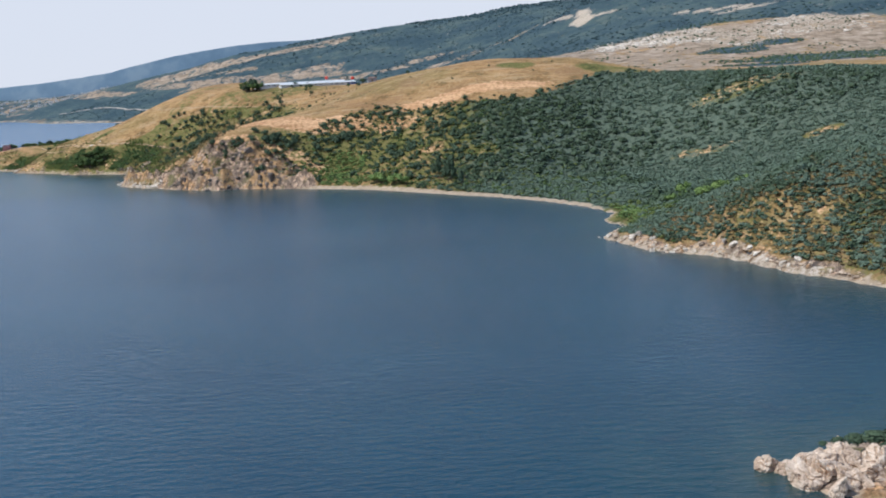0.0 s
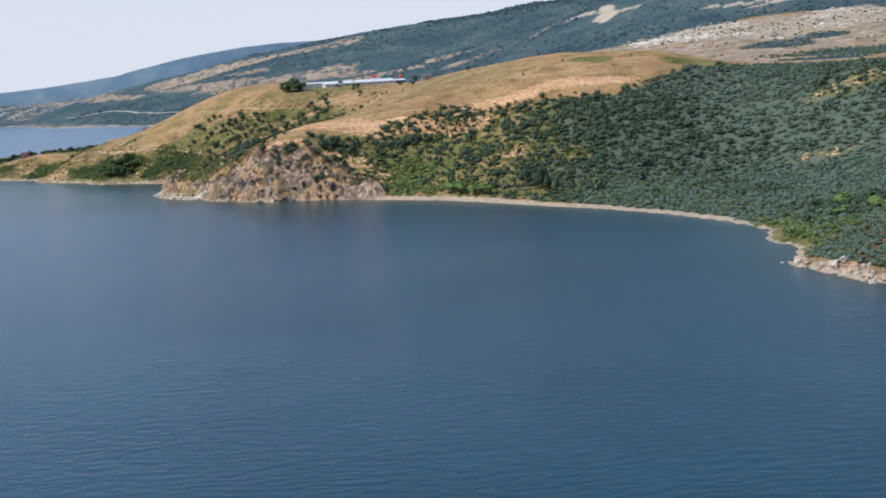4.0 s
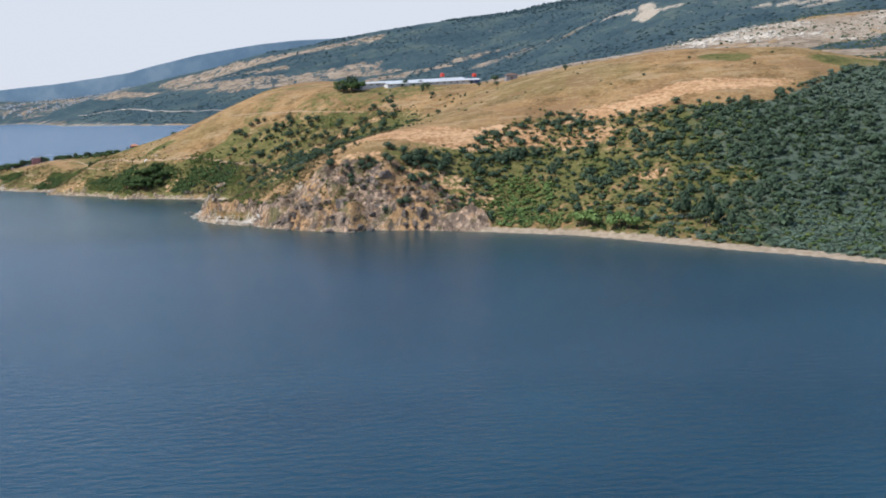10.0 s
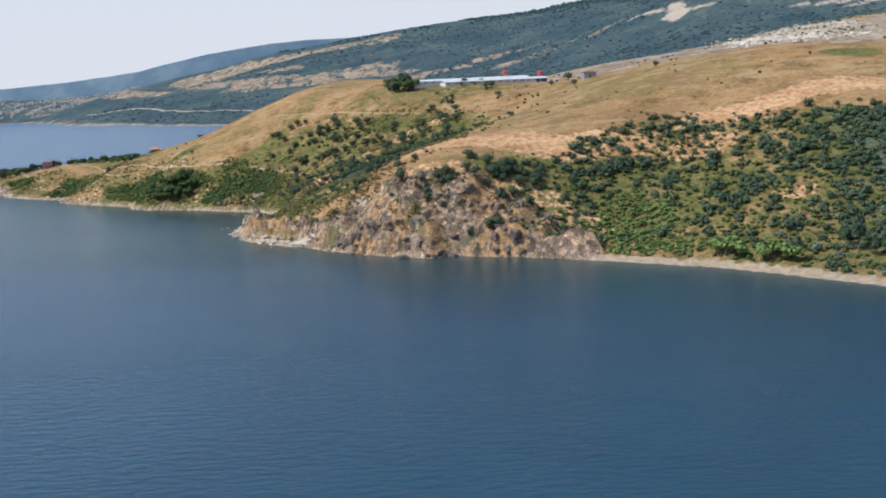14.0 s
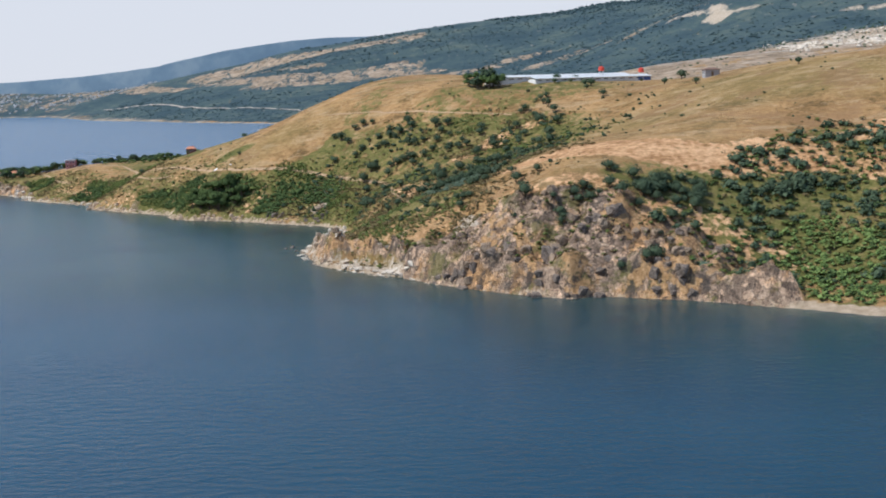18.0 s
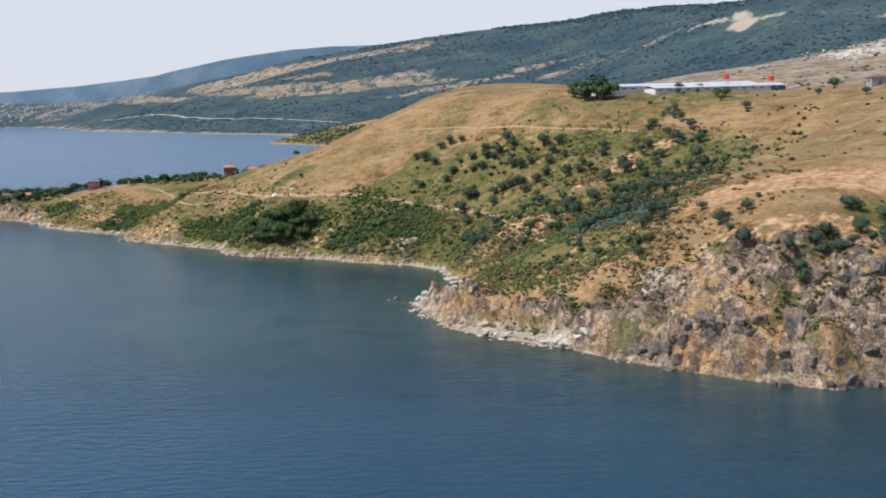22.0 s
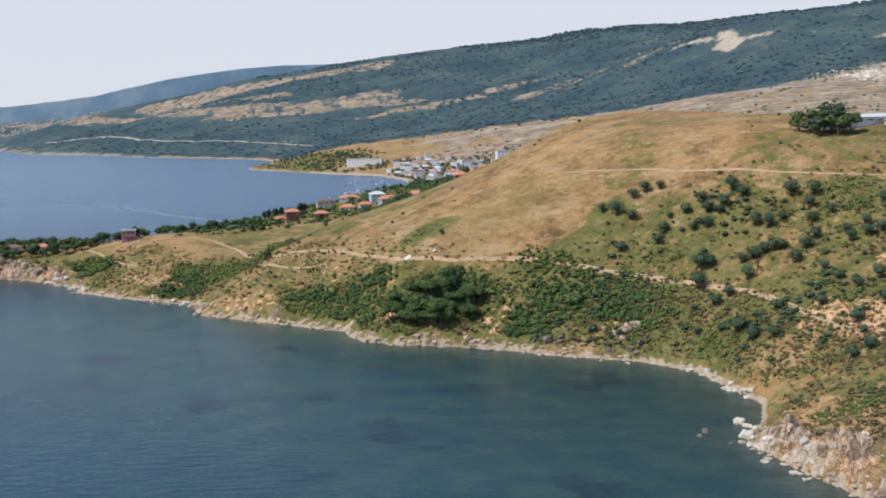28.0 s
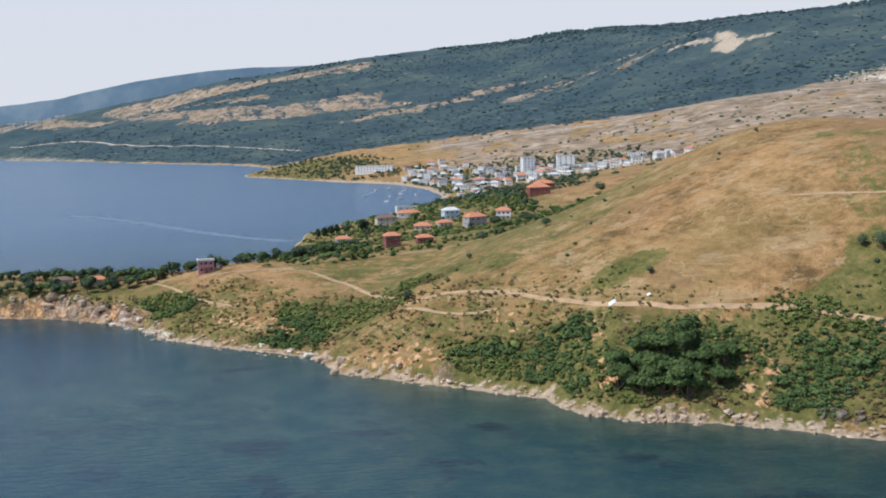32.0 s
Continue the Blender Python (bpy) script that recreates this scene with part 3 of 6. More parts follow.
def build_ground():
    gx = steps((-2900, -1200, 60), (-1200, -620, 22), (-620, -250, 4), (-250, -90, 0.95), (-90, 260, 4), (260, 700, 14), (700, 2300, 50))
    gy = steps((-300, 120, 35), (120, 660, 4), (660, 850, 1.0), (850, 1120, 2.6), (1120, 2200, 11), (2200, 2640, 32), (2640, 2830, 10), (2830, 4808, 32))
    X, Y = np.meshgrid(gx, gy)
    X, Y = X.ravel(), Y.ravel()
    h, d, rocky = height(X, Y, True)
    ob = link("ground", np.c_[X, Y, h], grid_faces(len(gx), len(gy)), M_GROUND, smoothed=True)
    tagged(ob, "hilly coast of dry tan grass, green scrub and rocky cliffs", "ground", kind="structure")
    near = 1 - smooth(Y, 1250, 1500)
    n = fbm(X, Y, 60, 4, 51)
    wx, wy = X + 14 * fbm(X, Y, 30, 3, 57), Y + 14 * fbm(X, Y, 30, 3, 58)
    green = near * np.maximum.reduce([
        0.86 * blob(wx, wy, -178, 872, 74, 44, -32), 0.72 * blob(wx, wy, -188, 788, 44, 46, -15), 0.80 * smooth(34 - d, 0, 18) * smooth(Y, 880, 900) * smooth(-X, 210, 230), 1.2 * patches(wx, wy, BANK), 0.62 * blob(wx, wy, -405, 1050, 44, 14, -40), 0.55 * blob(wx, wy, -345, 985, 26, 9, -40), 1.2 * patches(wx, wy, BRIGHT),
        blob(wx, wy, -60, 702, 60, 30, -15), 0.95 * forest_share(X, Y), blob(wx, wy, -372, 1022, 32, 10, -45), blob(wx, wy, -288, 963, 9, 6, -25),
        blob(wx, wy, -346, 1013, 13, 7, -40), blob(wx, wy, -438, 1068, 17, 9, -40), blob(wx, wy, -233, 934, 12, 9), blob(wx, wy, -246, 925, 15, 9), blob(wx, wy, -260, 921, 17, 8),
        blob(wx, wy, -328, 1005, 13, 8, -40), blob(wx, wy, -300, 1082, 12, 9), blob(wx, wy, 76, 450, 40, 34), blob(wx, wy, 128, 790, 26, 14), blob(wx, wy, 60, 800, 14, 9), 0.5 * blob(wx, wy, -140, 930, 50, 22), 0.50 * blob(wx, wy, -219, 966, 9, 24, -25), 0.48 * blob(wx, wy, -200, 1000, 22, 10, -20), 1.1 * blob(wx, wy, -163, 899, 16, 9), 1.1 * blob(wx, wy, -192, 857, 8, 6), 1.1 * blob(wx, wy, -177, 815, 9, 5), 1.0 * blob(wx, wy, -144, 855, 8, 6)])
    village = blob(X, Y, -180, 1760, 170, 150, 20) + blob(X, Y, -330, 1200, 80, 220)
    green = np.maximum.reduce([green, 0.75 * village, 0.7 * blob(wx, wy, -430, 2120, 90, 110, 30)])
    forest = smooth(Y - WOODLINE(X, Y), -20, 50) * smooth(h, 0.8, 3.5)
    fx, fy = X + 160 * fbm(X, Y, 260, 4, 67), Y + 160 * fbm(X, Y, 260, 4, 68)
    def band(points, width):
        best = np.full(X.shape, 1e9)
        for (ax, ay), (bx, by) in zip(points, points[1:]):
            k = np.clip(((fx2 - ax) * (bx - ax) + (fy2 - ay) * (by - ay)) / ((bx - ax) ** 2 + (by - ay) ** 2), 0, 1)
            best = np.minimum(best, np.hypot(fx2 - ax - k * (bx - ax), fy2 - ay - k * (by - ay)))
        return smooth(width * 1.3 - best, 0, width * 0.6)
    fx2, fy2 = X + 0.35 * (fx - X), Y + 0.35 * (fy - Y)
    lower = [(-1628, 4683), (-1238, 4050), (-1061, 3950), (-804, 3480), (-678, 3385), (-581, 3345), (-442, 3350), (-348, 3370), (-250, 3235)]
    upper = [(-1039, 4140), (-912, 4131), (-750, 3985), (-630, 3930), (-516, 3897), (-380, 3865)]
    bare = np.maximum.reduce([0.74 * band(lower, 44), 0.66 * band(lower[4:8], 90), 0.72 * band(upper, 80), 0.60 * band([(-1030, 4060), (-736, 3600), (-600, 3560)], 34), 0.30 * smooth(-X, 1130, 1300) * smooth(Y, 4100, 4300), 0.7 * band([(-1074, 4122), (-990, 4037), (-900, 3900)], 26),
                              0.6 * blob(fx2, fy2, -440, 2380, 80, 120), 0.5 * blob(fx, fy, 250, 3100, 240, 50, 15),
                              0.7 * blob(fx, fy, -150, 3150, 260, 35, 20), 0.6 * blob(fx, fy, 350, 2900, 200, 30, 10), 0.95 * smooth(Y, 1380, 1500) * smooth(WOODLINE(X, Y) - Y, -50, 10) * smooth(X, -60, 40),
                              0.8 * smooth(Y, 1500, 1800) * smooth(WOODLINE(X, Y) - Y, -50, 10) * smooth(X, -300, -200)])
    leafy = 0.95 * hollow_zone(wx, wy)
    bare = np.maximum(bare, 0.8 * smooth(Y, 1200, 1300) * smooth(X, 60, 200) * smooth(WOODLINE(X, Y) - Y, -50, 10)) * smooth(Y, 1200, 1350) * (1 - smooth(leafy, 0.3, 0.6))
    clay = np.maximum.reduce([0.62 * blob(wx, wy, -153, 875, 10, 6, 40), 0.6 * blob(wx, wy, -169, 860, 7, 5), 0.62 * blob(wx, wy, -197, 843, 8, 6), 0.6 * blob(wx, wy, -142, 819, 7, 8), 0.5 * blob(wx, wy, -136, 883, 9, 5), 0.8 * blob(wx, wy, -188, 828, 9, 14, 10),0.30 * blob(wx, wy, 192, 684, 36, 10), 0.3 * blob(wx, wy, 150, 620, 19, 6, -25), 0.75 * blob(wx, wy, -26, 728, 13, 7), 0.7 * blob(wx, wy, -3, 675, 8, 6), 0.6 * blob(wx, wy, 205, 583, 9, 6), 0.55 * blob(wx, wy, -62, 744, 26, 9),1.15 * blob(wx, wy, -102, 750, 62, 13, -14), 1.1 * blob(wx, wy, 20, 752, 58, 8, 3), 0.25 * blob(wx, wy, 90, 360, 34, 60, 25), 0.55 * blob(wx, wy, -120, 705, 60, 16, -18), 0.22 * blob(wx, wy, -165, 760, 34, 16, -30)])
    float_layer(ob, "clay", np.maximum(clay, 0.40 * patches(wx, wy, GULLY)))
    float_layer(ob, "ochre", np.maximum.reduce([0.8 * blob(X + 3 * fbm(X, Y, 6, 3, 89), Y, -149, 705, 1.8, 11, 15), 0.55 * blob(wx, wy, -135, 692, 6, 5), 0.55 * blob(wx, wy, -104, 688, 16, 7), 0.5 * blob(wx, wy, -84, 684, 12, 8), 0.5 * blob(wx, wy, -156, 713, 7, 6), 0.5 * blob(wx, wy, -118, 704, 9, 4), 0.5 * blob(wx, wy, -92, 690, 12, 6), 0.62 * blob(wx, wy, -210, 786, 8, 24, 15), 0.56 * blob(wx, wy, -196, 758, 14, 10, -40), 0.5 * blob(wx, wy, -178, 744, 14, 8, -40), 0.30 * blob(wx, wy, 84, 366, 12, 26, 30)]))
    rock = np.maximum(rocky * 1.2 - 0.4 * smooth(d, 12, 40) * (rocky < 2) + 0.7 * fbm(X, Y, 24, 3, 53) * rocky, 0.7 * smooth(4 + 50 * fbm(X, Y, 70, 3, 92) - d, 0, 8) * smooth(Y, 2300, 2500))
    sand = smooth(1.7 - d, 0, 1.4) * (1 - 0.6 * rocky) * (1 - smooth(Y, 2250, 2400)) + blob(X, Y, -20, 610, 150, 130) * smooth(4.6 - d, 0, 2.5) * (1 - rocky) + smooth(11 - d, 0, 4) * blob(X, Y, -300, 1720, 90, 330, 8)
    green = green * (1 - 0.6 * blob(X, Y, 108, 345, 60, 90, 20))
    float_layer(ob, "green", green + 0.9 * n * (green > 0.02))
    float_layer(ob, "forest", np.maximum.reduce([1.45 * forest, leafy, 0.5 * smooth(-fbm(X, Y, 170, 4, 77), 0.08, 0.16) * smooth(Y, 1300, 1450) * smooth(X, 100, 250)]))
    float_layer(ob, "bare", bare + 0.4 * n * (bare > 0.02))
    sx, sy = X + 26 * fbm(X, Y, 30, 3, 69), Y + 26 * fbm(X, Y, 40, 3, 70)
    scar = np.maximum.reduce([1.2 * blob(sx, sy, 378, 2774, 26, 16, -35), 1.2 * blob(sx, sy, 372, 2735, 38, 22, 71), 1.0 * blob(X, Y, 330, 2800, 40, 10, -46), 1.0 * blob(X, Y, 424, 2722, 36, 8, -30), 0.9 * blob(X, Y, 293, 2834, 15, 8, -46), 1.1 * blob(X, Y, -166, 732, 3.5, 7, 20), 1.0 * blob(X, Y, -191, 752, 7, 1.8, 40),
                              1.3 * blob(X, Y, -202, 744, 17, 4.5, -42), 0.8 * smooth(3 - d, 0, 2.5) * blob(X, Y, 84, 352, 36, 62, 25), 0.5 * smooth(4 - d + 7 * fbm(X, Y, 8, 3, 94), 0, 3) * smooth(-x_tip(X, Y), 0, 6),
                              outcrop_zone(X, Y) * np.clip(0.46 + 1.7 * np.maximum(fbm(X, Y, 60, 4, 74), fbm(X, Y, 70, 4, 84) - 0.02), 0, 0.9), 0.8 * blob(sx, sy, 640, 2296, 60, 14), 0.9 * blob(sx, sy, 600, 2375, 120, 16, -40), 0.75 * smooth(9 - d, 0, 5) * smooth(Y, 2300, 2500)])
    float_layer(ob, "scar", scar)
    float_layer(ob, "wood", 0.9 * wood_density(X, Y) * near * smooth(X, -20, 50) * np.maximum(smooth(Y + 110 * fbm(X, Y, 50, 3, 64), 420, 470), smooth(X + 90 * fbm(X, Y, 40, 3, 65), 165, 200)))
    rock = np.where((Y < 225) & (X < 128) & (Y > 60), 1.2, rock)
    float_layer(ob, "rock", rock)
    float_layer(ob, "sand", sand)
    return ob


build_ground()


def build_water():
    gx = steps((-7000, -1200, 400), (-1200, -700, 60), (-700, 300, 8), (300, 7000, 500))
    gy = steps((-7000, 0, 500), (0, 60, 20), (60, 1250, 8), (1250, 2400, 60), (2400, 7000, 400))
    X, Y = np.meshgrid(gx, gy)
    X, Y = X.ravel(), Y.ravel()
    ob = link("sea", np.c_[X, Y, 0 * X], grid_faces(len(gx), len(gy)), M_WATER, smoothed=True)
    tagged(ob, "calm dark blue sea with small ripples, greener over the shallows", "water", kind="structure")
    d = shore_distance(X, Y)
    # lighter blue for reflected sky: strong in the far bay, faint to the west
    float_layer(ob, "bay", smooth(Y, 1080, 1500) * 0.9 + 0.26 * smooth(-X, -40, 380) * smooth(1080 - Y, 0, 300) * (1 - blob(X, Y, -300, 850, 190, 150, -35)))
    # painted darkening along the eastern shore, where the sky reflection is weaker
    float_layer(ob, "sky_dim", (0.42 + 0.33 * smooth(Y, 600, 720)) * smooth(230 + d, 0, 170) * smooth(1000 - Y, 0, 150) * smooth(X, -420, -220))
    clear = blob(X, Y, -280, 830, 170, 140, -30) + 0.5 + 0.3 * blob(X, Y, -140, 690, 90, 60, -30)
    float_layer(ob, "edge", smooth(19 + d, 0, 19) * np.clip(clear, 0, 1) * (1 - smooth(Y, 1000, 1100)))
    float_layer(ob, "shoal", np.clip(np.maximum(smooth(55 + d, 0, 55) * clear, np.maximum(0.75 * smooth(110 + d, 0, 95) * blob(X, Y, -175, 680, 130, 95, -40), 0.95 * smooth(170 + d, 0, 120) * blob(X, Y, -320, 870, 200, 150, -35))), 0, 1))


build_water()


def build_backdrop():
    """The hazy ridge beyond the bay, too far off to shift."""
    line = [(-3000, 4850, 105), (-2300, 4850, 120), (-1895, 4850, 137), (-1650, 4850, 152), (-1400, 4850, 180), (-1290, 4850, 204), (-1123, 4850, 234), (-1000, 4850, 250), (-850, 4850, 266), (-700, 4850, 273), (-500, 4850, 275), (300, 4850, 275), (1500, 4850, 250)]
    p = np.array(line, float)
    s = np.linspace(0, len(p) - 1, 150)
    x, y, z = (np.interp(s, np.arange(len(p)), p[:, k]) for k in range(3))
    z = z + 5 * fbm(x, y, 90, 4, 12)
    rows = [np.c_[x - 0 * y, y - 30 * (1 - k), z * k - 20 * (1 - k) + 0 * x] for k in np.linspace(0, 1, 9)]
    # aerial haze is mixed into the ridge's base colour
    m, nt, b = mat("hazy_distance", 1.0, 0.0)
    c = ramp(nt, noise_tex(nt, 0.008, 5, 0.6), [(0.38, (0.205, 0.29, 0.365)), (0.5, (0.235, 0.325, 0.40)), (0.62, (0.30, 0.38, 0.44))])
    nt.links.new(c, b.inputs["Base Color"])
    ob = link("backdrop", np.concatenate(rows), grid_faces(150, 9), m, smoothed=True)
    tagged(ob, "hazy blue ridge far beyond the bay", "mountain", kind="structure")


build_backdrop()

# ---------- plants ----------
def ico(sub):
    bm = bmesh.new()
    bmesh.ops.create_icosphere(bm, subdivisions=sub, radius=1)
    v = np.array([p.co[:] for p in bm.verts])
    f = np.array([[q.index for q in p.verts] for p in bm.faces])
    bm.free()
    return v, f


ICO1, ICO2, ICO4 = ico(1), ico(2), ico(4)


def crown_arrays(rng, clumps, leaf, shape=(1, 1, 0.85), core=0.72):
    """A crown of radius 1: a lumpy dark core and many small leaf clumps round it."""
    lobes = rng.normal(size=(5, 3))
    lobes = lobes / np.linalg.norm(lobes, axis=1)[:, None]
    cv = ICO1[0] * (core * (1 + 0.22 * (ICO1[0] @ lobes.T).max(1, keepdims=True) - 0.15))
    verts, faces = [cv], [list(map(int, f)) for f in ICO1[1]]
    n0 = len(cv)
    p = rng.normal(size=(clumps, 3))
    p = p / np.linalg.norm(p, axis=1)[:, None]
    p[:, 2] = np.where(p[:, 2] < -0.55, -p[:, 2], p[:, 2])
    r = (0.74 + 0.26 * (p @ lobes.T).max(1)) * rng.uniform(0.82, 1.08, clumps)
    c = p * r[:, None]
    for k in range(clumps):
        t1 = np.cross(p[k], rng.normal(size=3))
        t1 = t1 / np.linalg.norm(t1)
        t2 = np.cross(p[k], t1)
        s = leaf * rng.uniform(0.7, 1.35)
        lift = p[k] * s * rng.uniform(0.15, 0.6)
        verts.append(np.array([c[k] - t1 * s, c[k] + t2 * s * 0.8 + lift, c[k] + t1 * s, c[k] - t2 * s * 0.8 + lift * 0.4]))
        faces.append([n0 + 4 * k, n0 + 4 * k + 1, n0 + 4 * k + 2])
        faces.append([n0 + 4 * k, n0 + 4 * k + 2, n0 + 4 * k + 3])
    v = np.concatenate(verts) * np.array(shape)
    return v, np.array(faces)


def lump_arrays(rng, leaves, leaf, shape=(1, 1, 0.8), lobes=7, fine=None):
    """A ragged crown of radius 1: leaf sprays at odd depths and angles over a smaller core of merged lobes."""
    v, f = fine or ICO1
    d = rng.normal(size=(lobes, 3))
    d[:, 2] = np.abs(d[:, 2]) * 0.8
    d = d / np.linalg.norm(d, axis=1)[:, None]
    power = 6 if lobes < 15 else 22
    cv = v * (0.50 + 0.30 * (np.clip(v @ d.T, 0, 1) ** power).max(1) + rng.uniform(-0.06, 0.06, len(v)))[:, None]
    p = rng.normal(size=(leaves, 3))
    p[:, 2] = np.abs(p[:, 2]) - 0.3
    p = p / np.linalg.norm(p, axis=1)[:, None]
    r = (0.62 + 0.36 * (np.clip(p @ d.T, 0, 1) ** power).max(1)) * rng.uniform(0.82, 1.12, leaves)
    n = p + rng.normal(0, 0.45, (leaves, 3)) + np.array((0, 0, 0.45))
    n = n / np.linalg.norm(n, axis=1)[:, None]
    c, t1 = p * r[:, None], np.cross(n, rng.normal(size=(leaves, 3)))
    t1 = t1 / np.linalg.norm(t1, axis=1)[:, None]
    t2 = np.cross(n, t1)
    q = leaf * rng.uniform(0.5, 1.35, (leaves, 1))
    quad = np.stack([c - t1 * q, c + t2 * q * 0.75 + n * q * 0.35, c + t1 * q, c - t2 * q * 0.75 + n * q * 0.2], 1).reshape(-1, 3)
    i = len(cv) + 4 * np.arange(leaves)
    tri = np.concatenate([np.stack([i, i + 1, i + 2], 1), np.stack([i, i + 2, i + 3], 1)])
    return np.concatenate([cv, quad]) * np.array(shape), np.concatenate([f, tri])


rng = np.random.default_rng(7)
LUMP = [lump_arrays(rng, 44, 0.25, (1, 1, 0.85)) for _ in range(8)]
SHRUB = [lump_arrays(rng, 24, 0.32, (1, 1, 0.75), 5) for _ in range(8)]
LOW = [crown_arrays(rng, 24, 0.38, (1, 1, 0.8)) for _ in range(6)]
FINE = [crown_arrays(rng, 300, 0.13, (1, 1, 0.8)) for _ in range(3)]
MINI = [crown_arrays(rng, 8, 0.6, (1, 1, 0.75)) for _ in range(6)]
TUFT = [crown_arrays(rng, 9, 0.6, (1, 1, 0.6)) for _ in range(5)]
TUFT = [(v[12:], f[20:] - 12) for v, f in TUFT]
TINY = [crown_arrays(rng, 12, 0.5, (1, 1, 0.8)) for _ in range(4)]


def scatter_mesh(name, kinds, places, material, label, category, sink=0.1, z=None):
    """One mesh of many plants. places: rows of x, y, radius, tallness."""
    vs, fs, base = [], [], 0
    z = height(places[:, 0], places[:, 1]) if z is None else z
    pick, turn = rng.integers(0, len(kinds), len(places)), rng.uniform(0, 6.28, len(places))
    for (x, y, r, tall), zz, k, a in zip(places, z, pick, turn):
        v, f = kinds[k]
        c, s = math.cos(a), math.sin(a)
        w = np.c_[(v[:, 0] * c - v[:, 1] * s) * r + x, (v[:, 0] * s + v[:, 1] * c) * r + y, v[:, 2] * r * tall + zz + r * tall * (0.75 - sink)]
        vs.append(w)
        fs.append(f + base)
        base += len(v)
    vs, fs = np.concatenate(vs), np.concatenate(fs)
    me = bpy.data.meshes.new(name)
    me.vertices.add(len(vs))
    me.vertices.foreach_set("co", vs.astype(np.float32).ravel())
    me.loops.add(fs.size)
    me.loops.foreach_set("vertex_index", fs.astype(np.int32).ravel())
    me.polygons.add(len(fs))
    me.polygons.foreach_set("loop_start", np.arange(0, fs.size, 3, dtype=np.int32))
    me.update(calc_edges=True)
    me.materials.append(material)
    me.shade_smooth()
    return tagged(new(name, me), label, category, kind="stuff")


def spread(n, x0, x1, y0, y1, share, r, tall, gap=0.8, clear=4):
    """Random places in a box, kept by a share function, not too close."""
    px, py = rng.uniform(x0, x1, n), rng.uniform(y0, y1, n)
    keep = (rng.uniform(size=n) < share(px, py)) & (shore_distance(px, py) > clear)
    px, py = px[keep], py[keep]
    rr = rng.uniform(*r, len(px)) * (0.8 + 0.5 * rng.uniform(size=len(px)) ** 3)
    cell, out = {}, []
    for x, y, q in zip(px, py, rr):
        i, j = int(x // 8), int(y // 8)
        near = [o for a in (-1, 0, 1) for b in (-1, 0, 1) for o in cell.get((i + a, j + b), ())]
        if all((x - o[0]) ** 2 + (y - o[1]) ** 2 > (gap * (q + o[2])) ** 2 for o in near):
            o = (x, y, q, rng.uniform(*tall))
            cell.setdefault((i, j), []).append(o)
            out.append(o)
    return np.array(out)


def wood_share(x, y):
    return np.clip(wood_density(x, y) * 1.1, 0, 1)


forest = spread(46000, -110, 420, 250, 850, wood_share, (1.1, 2.3), (0.75, 1.15), 0.40)
fx_, fy_ = forest[:, 0], forest[:, 1]
oak = np.interp(fx_, [-100, 0, 50, 110, 160], [0.95, 0.90, 0.48, 0.12, 0.04]) + 1.6 * fbm(fx_, fy_, 60, 3, 62) - 0.55 * smooth(640 - fy_, 0, 40) * smooth(fx_, 5, 40)
oak = np.maximum.reduce([oak, 0.9 * blob(fx_, fy_, 98, 560, 14, 12), 0.9 * blob(fx_, fy_, 90, 604, 12, 10), 0.8 * blob(fx_, fy_, 60, 700, 60, 30), 0.8 * blob(fx_, fy_, 118, 480, 26, 30)])
dark = rng.uniform(size=len(forest)) < oak
forest[:, 2] *= (0.85 + 0.55 * rng.uniform(size=len(forest)) ** 3) * np.where(dark, 1.15, 1.05) * np.interp(forest[:, 1], [300, 430, 520], [0.70, 0.8, 1.0])
forest[:, 3] *= np.where(dark, 1.0, 0.7)
point_share = lambda x, y: np.clip(blob(x, y, 108, 345, 46, 70, 20) * (0.95 + 3 * fbm(x, y, 16, 3, 59)), 0, 1)
point = spread(9000, 55, 165, 265, 440, point_share, (0.8, 1.9), (0.7, 1.0), 0.42)
greyer = fbm(point[:, 0], point[:, 1], 18, 3, 63) + rng.uniform(-0.15, 0.15, len(point)) > 0.0
scatter_mesh("point_bushes", SHRUB, point[~greyer], M_DARKOLIVE, "dark green bushes covering the rocky south point", "bushes", 0.3)
twigs = spread(16000, 55, 165, 265, 440, lambda x, y: 0.9 * blob(x, y, 108, 345, 46, 70, 20), (0.5, 1.1), (0.5, 0.8), 0.36)
scatter_mesh("point_dry_scrub", SHRUB, twigs, M_DRYBUSH, "dry brown scrub between the bushes of the south point", "bushes", 0.35)
scatter_mesh("point_olives", LUMP, point[greyer], M_OLIVE, "grey-green olive bushes on the rocky south point", "bushes", 0.3)
scatter_mesh("olive_wood", LUMP, forest[~dark], M_OLIVE, "dense wood of grey-green olive trees covering the slope", "trees", 0.45)
scatter_mesh("oak_scrub", LUMP, forest[dark], M_DARKOLIVE, "darker green bushy trees among the olives", "trees", 0.3)
undershare = lambda x, y: 0.9 * np.clip(forest_share(x, y) - 0.6 * wood_density(x, y), 0, 1) * smooth(110 - x, 0, 50) + 0.8 * blob(x, y, 70, 455, 30, 40)
under = spread(60000, -110, 420, 300, 830, undershare, (0.6, 1.7), (0.5, 0.9), 0.36)
shady = fbm(under[:, 0], under[:, 1], 20, 3, 60) + rng.uniform(-0.1, 0.1, len(under)) > 0.12 * blob(under[:, 0], under[:, 1], -62, 685, 26, 22) - 0.03
scatter_mesh("bright_scrub", SHRUB, under[~shady], M_SCRUB, "low bright green scrub between the olive trees", "bushes")
scatter_mesh("shady_scrub", SHRUB, under[shady], M_BROAD, "low dark green scrub between the olive trees", "bushes")
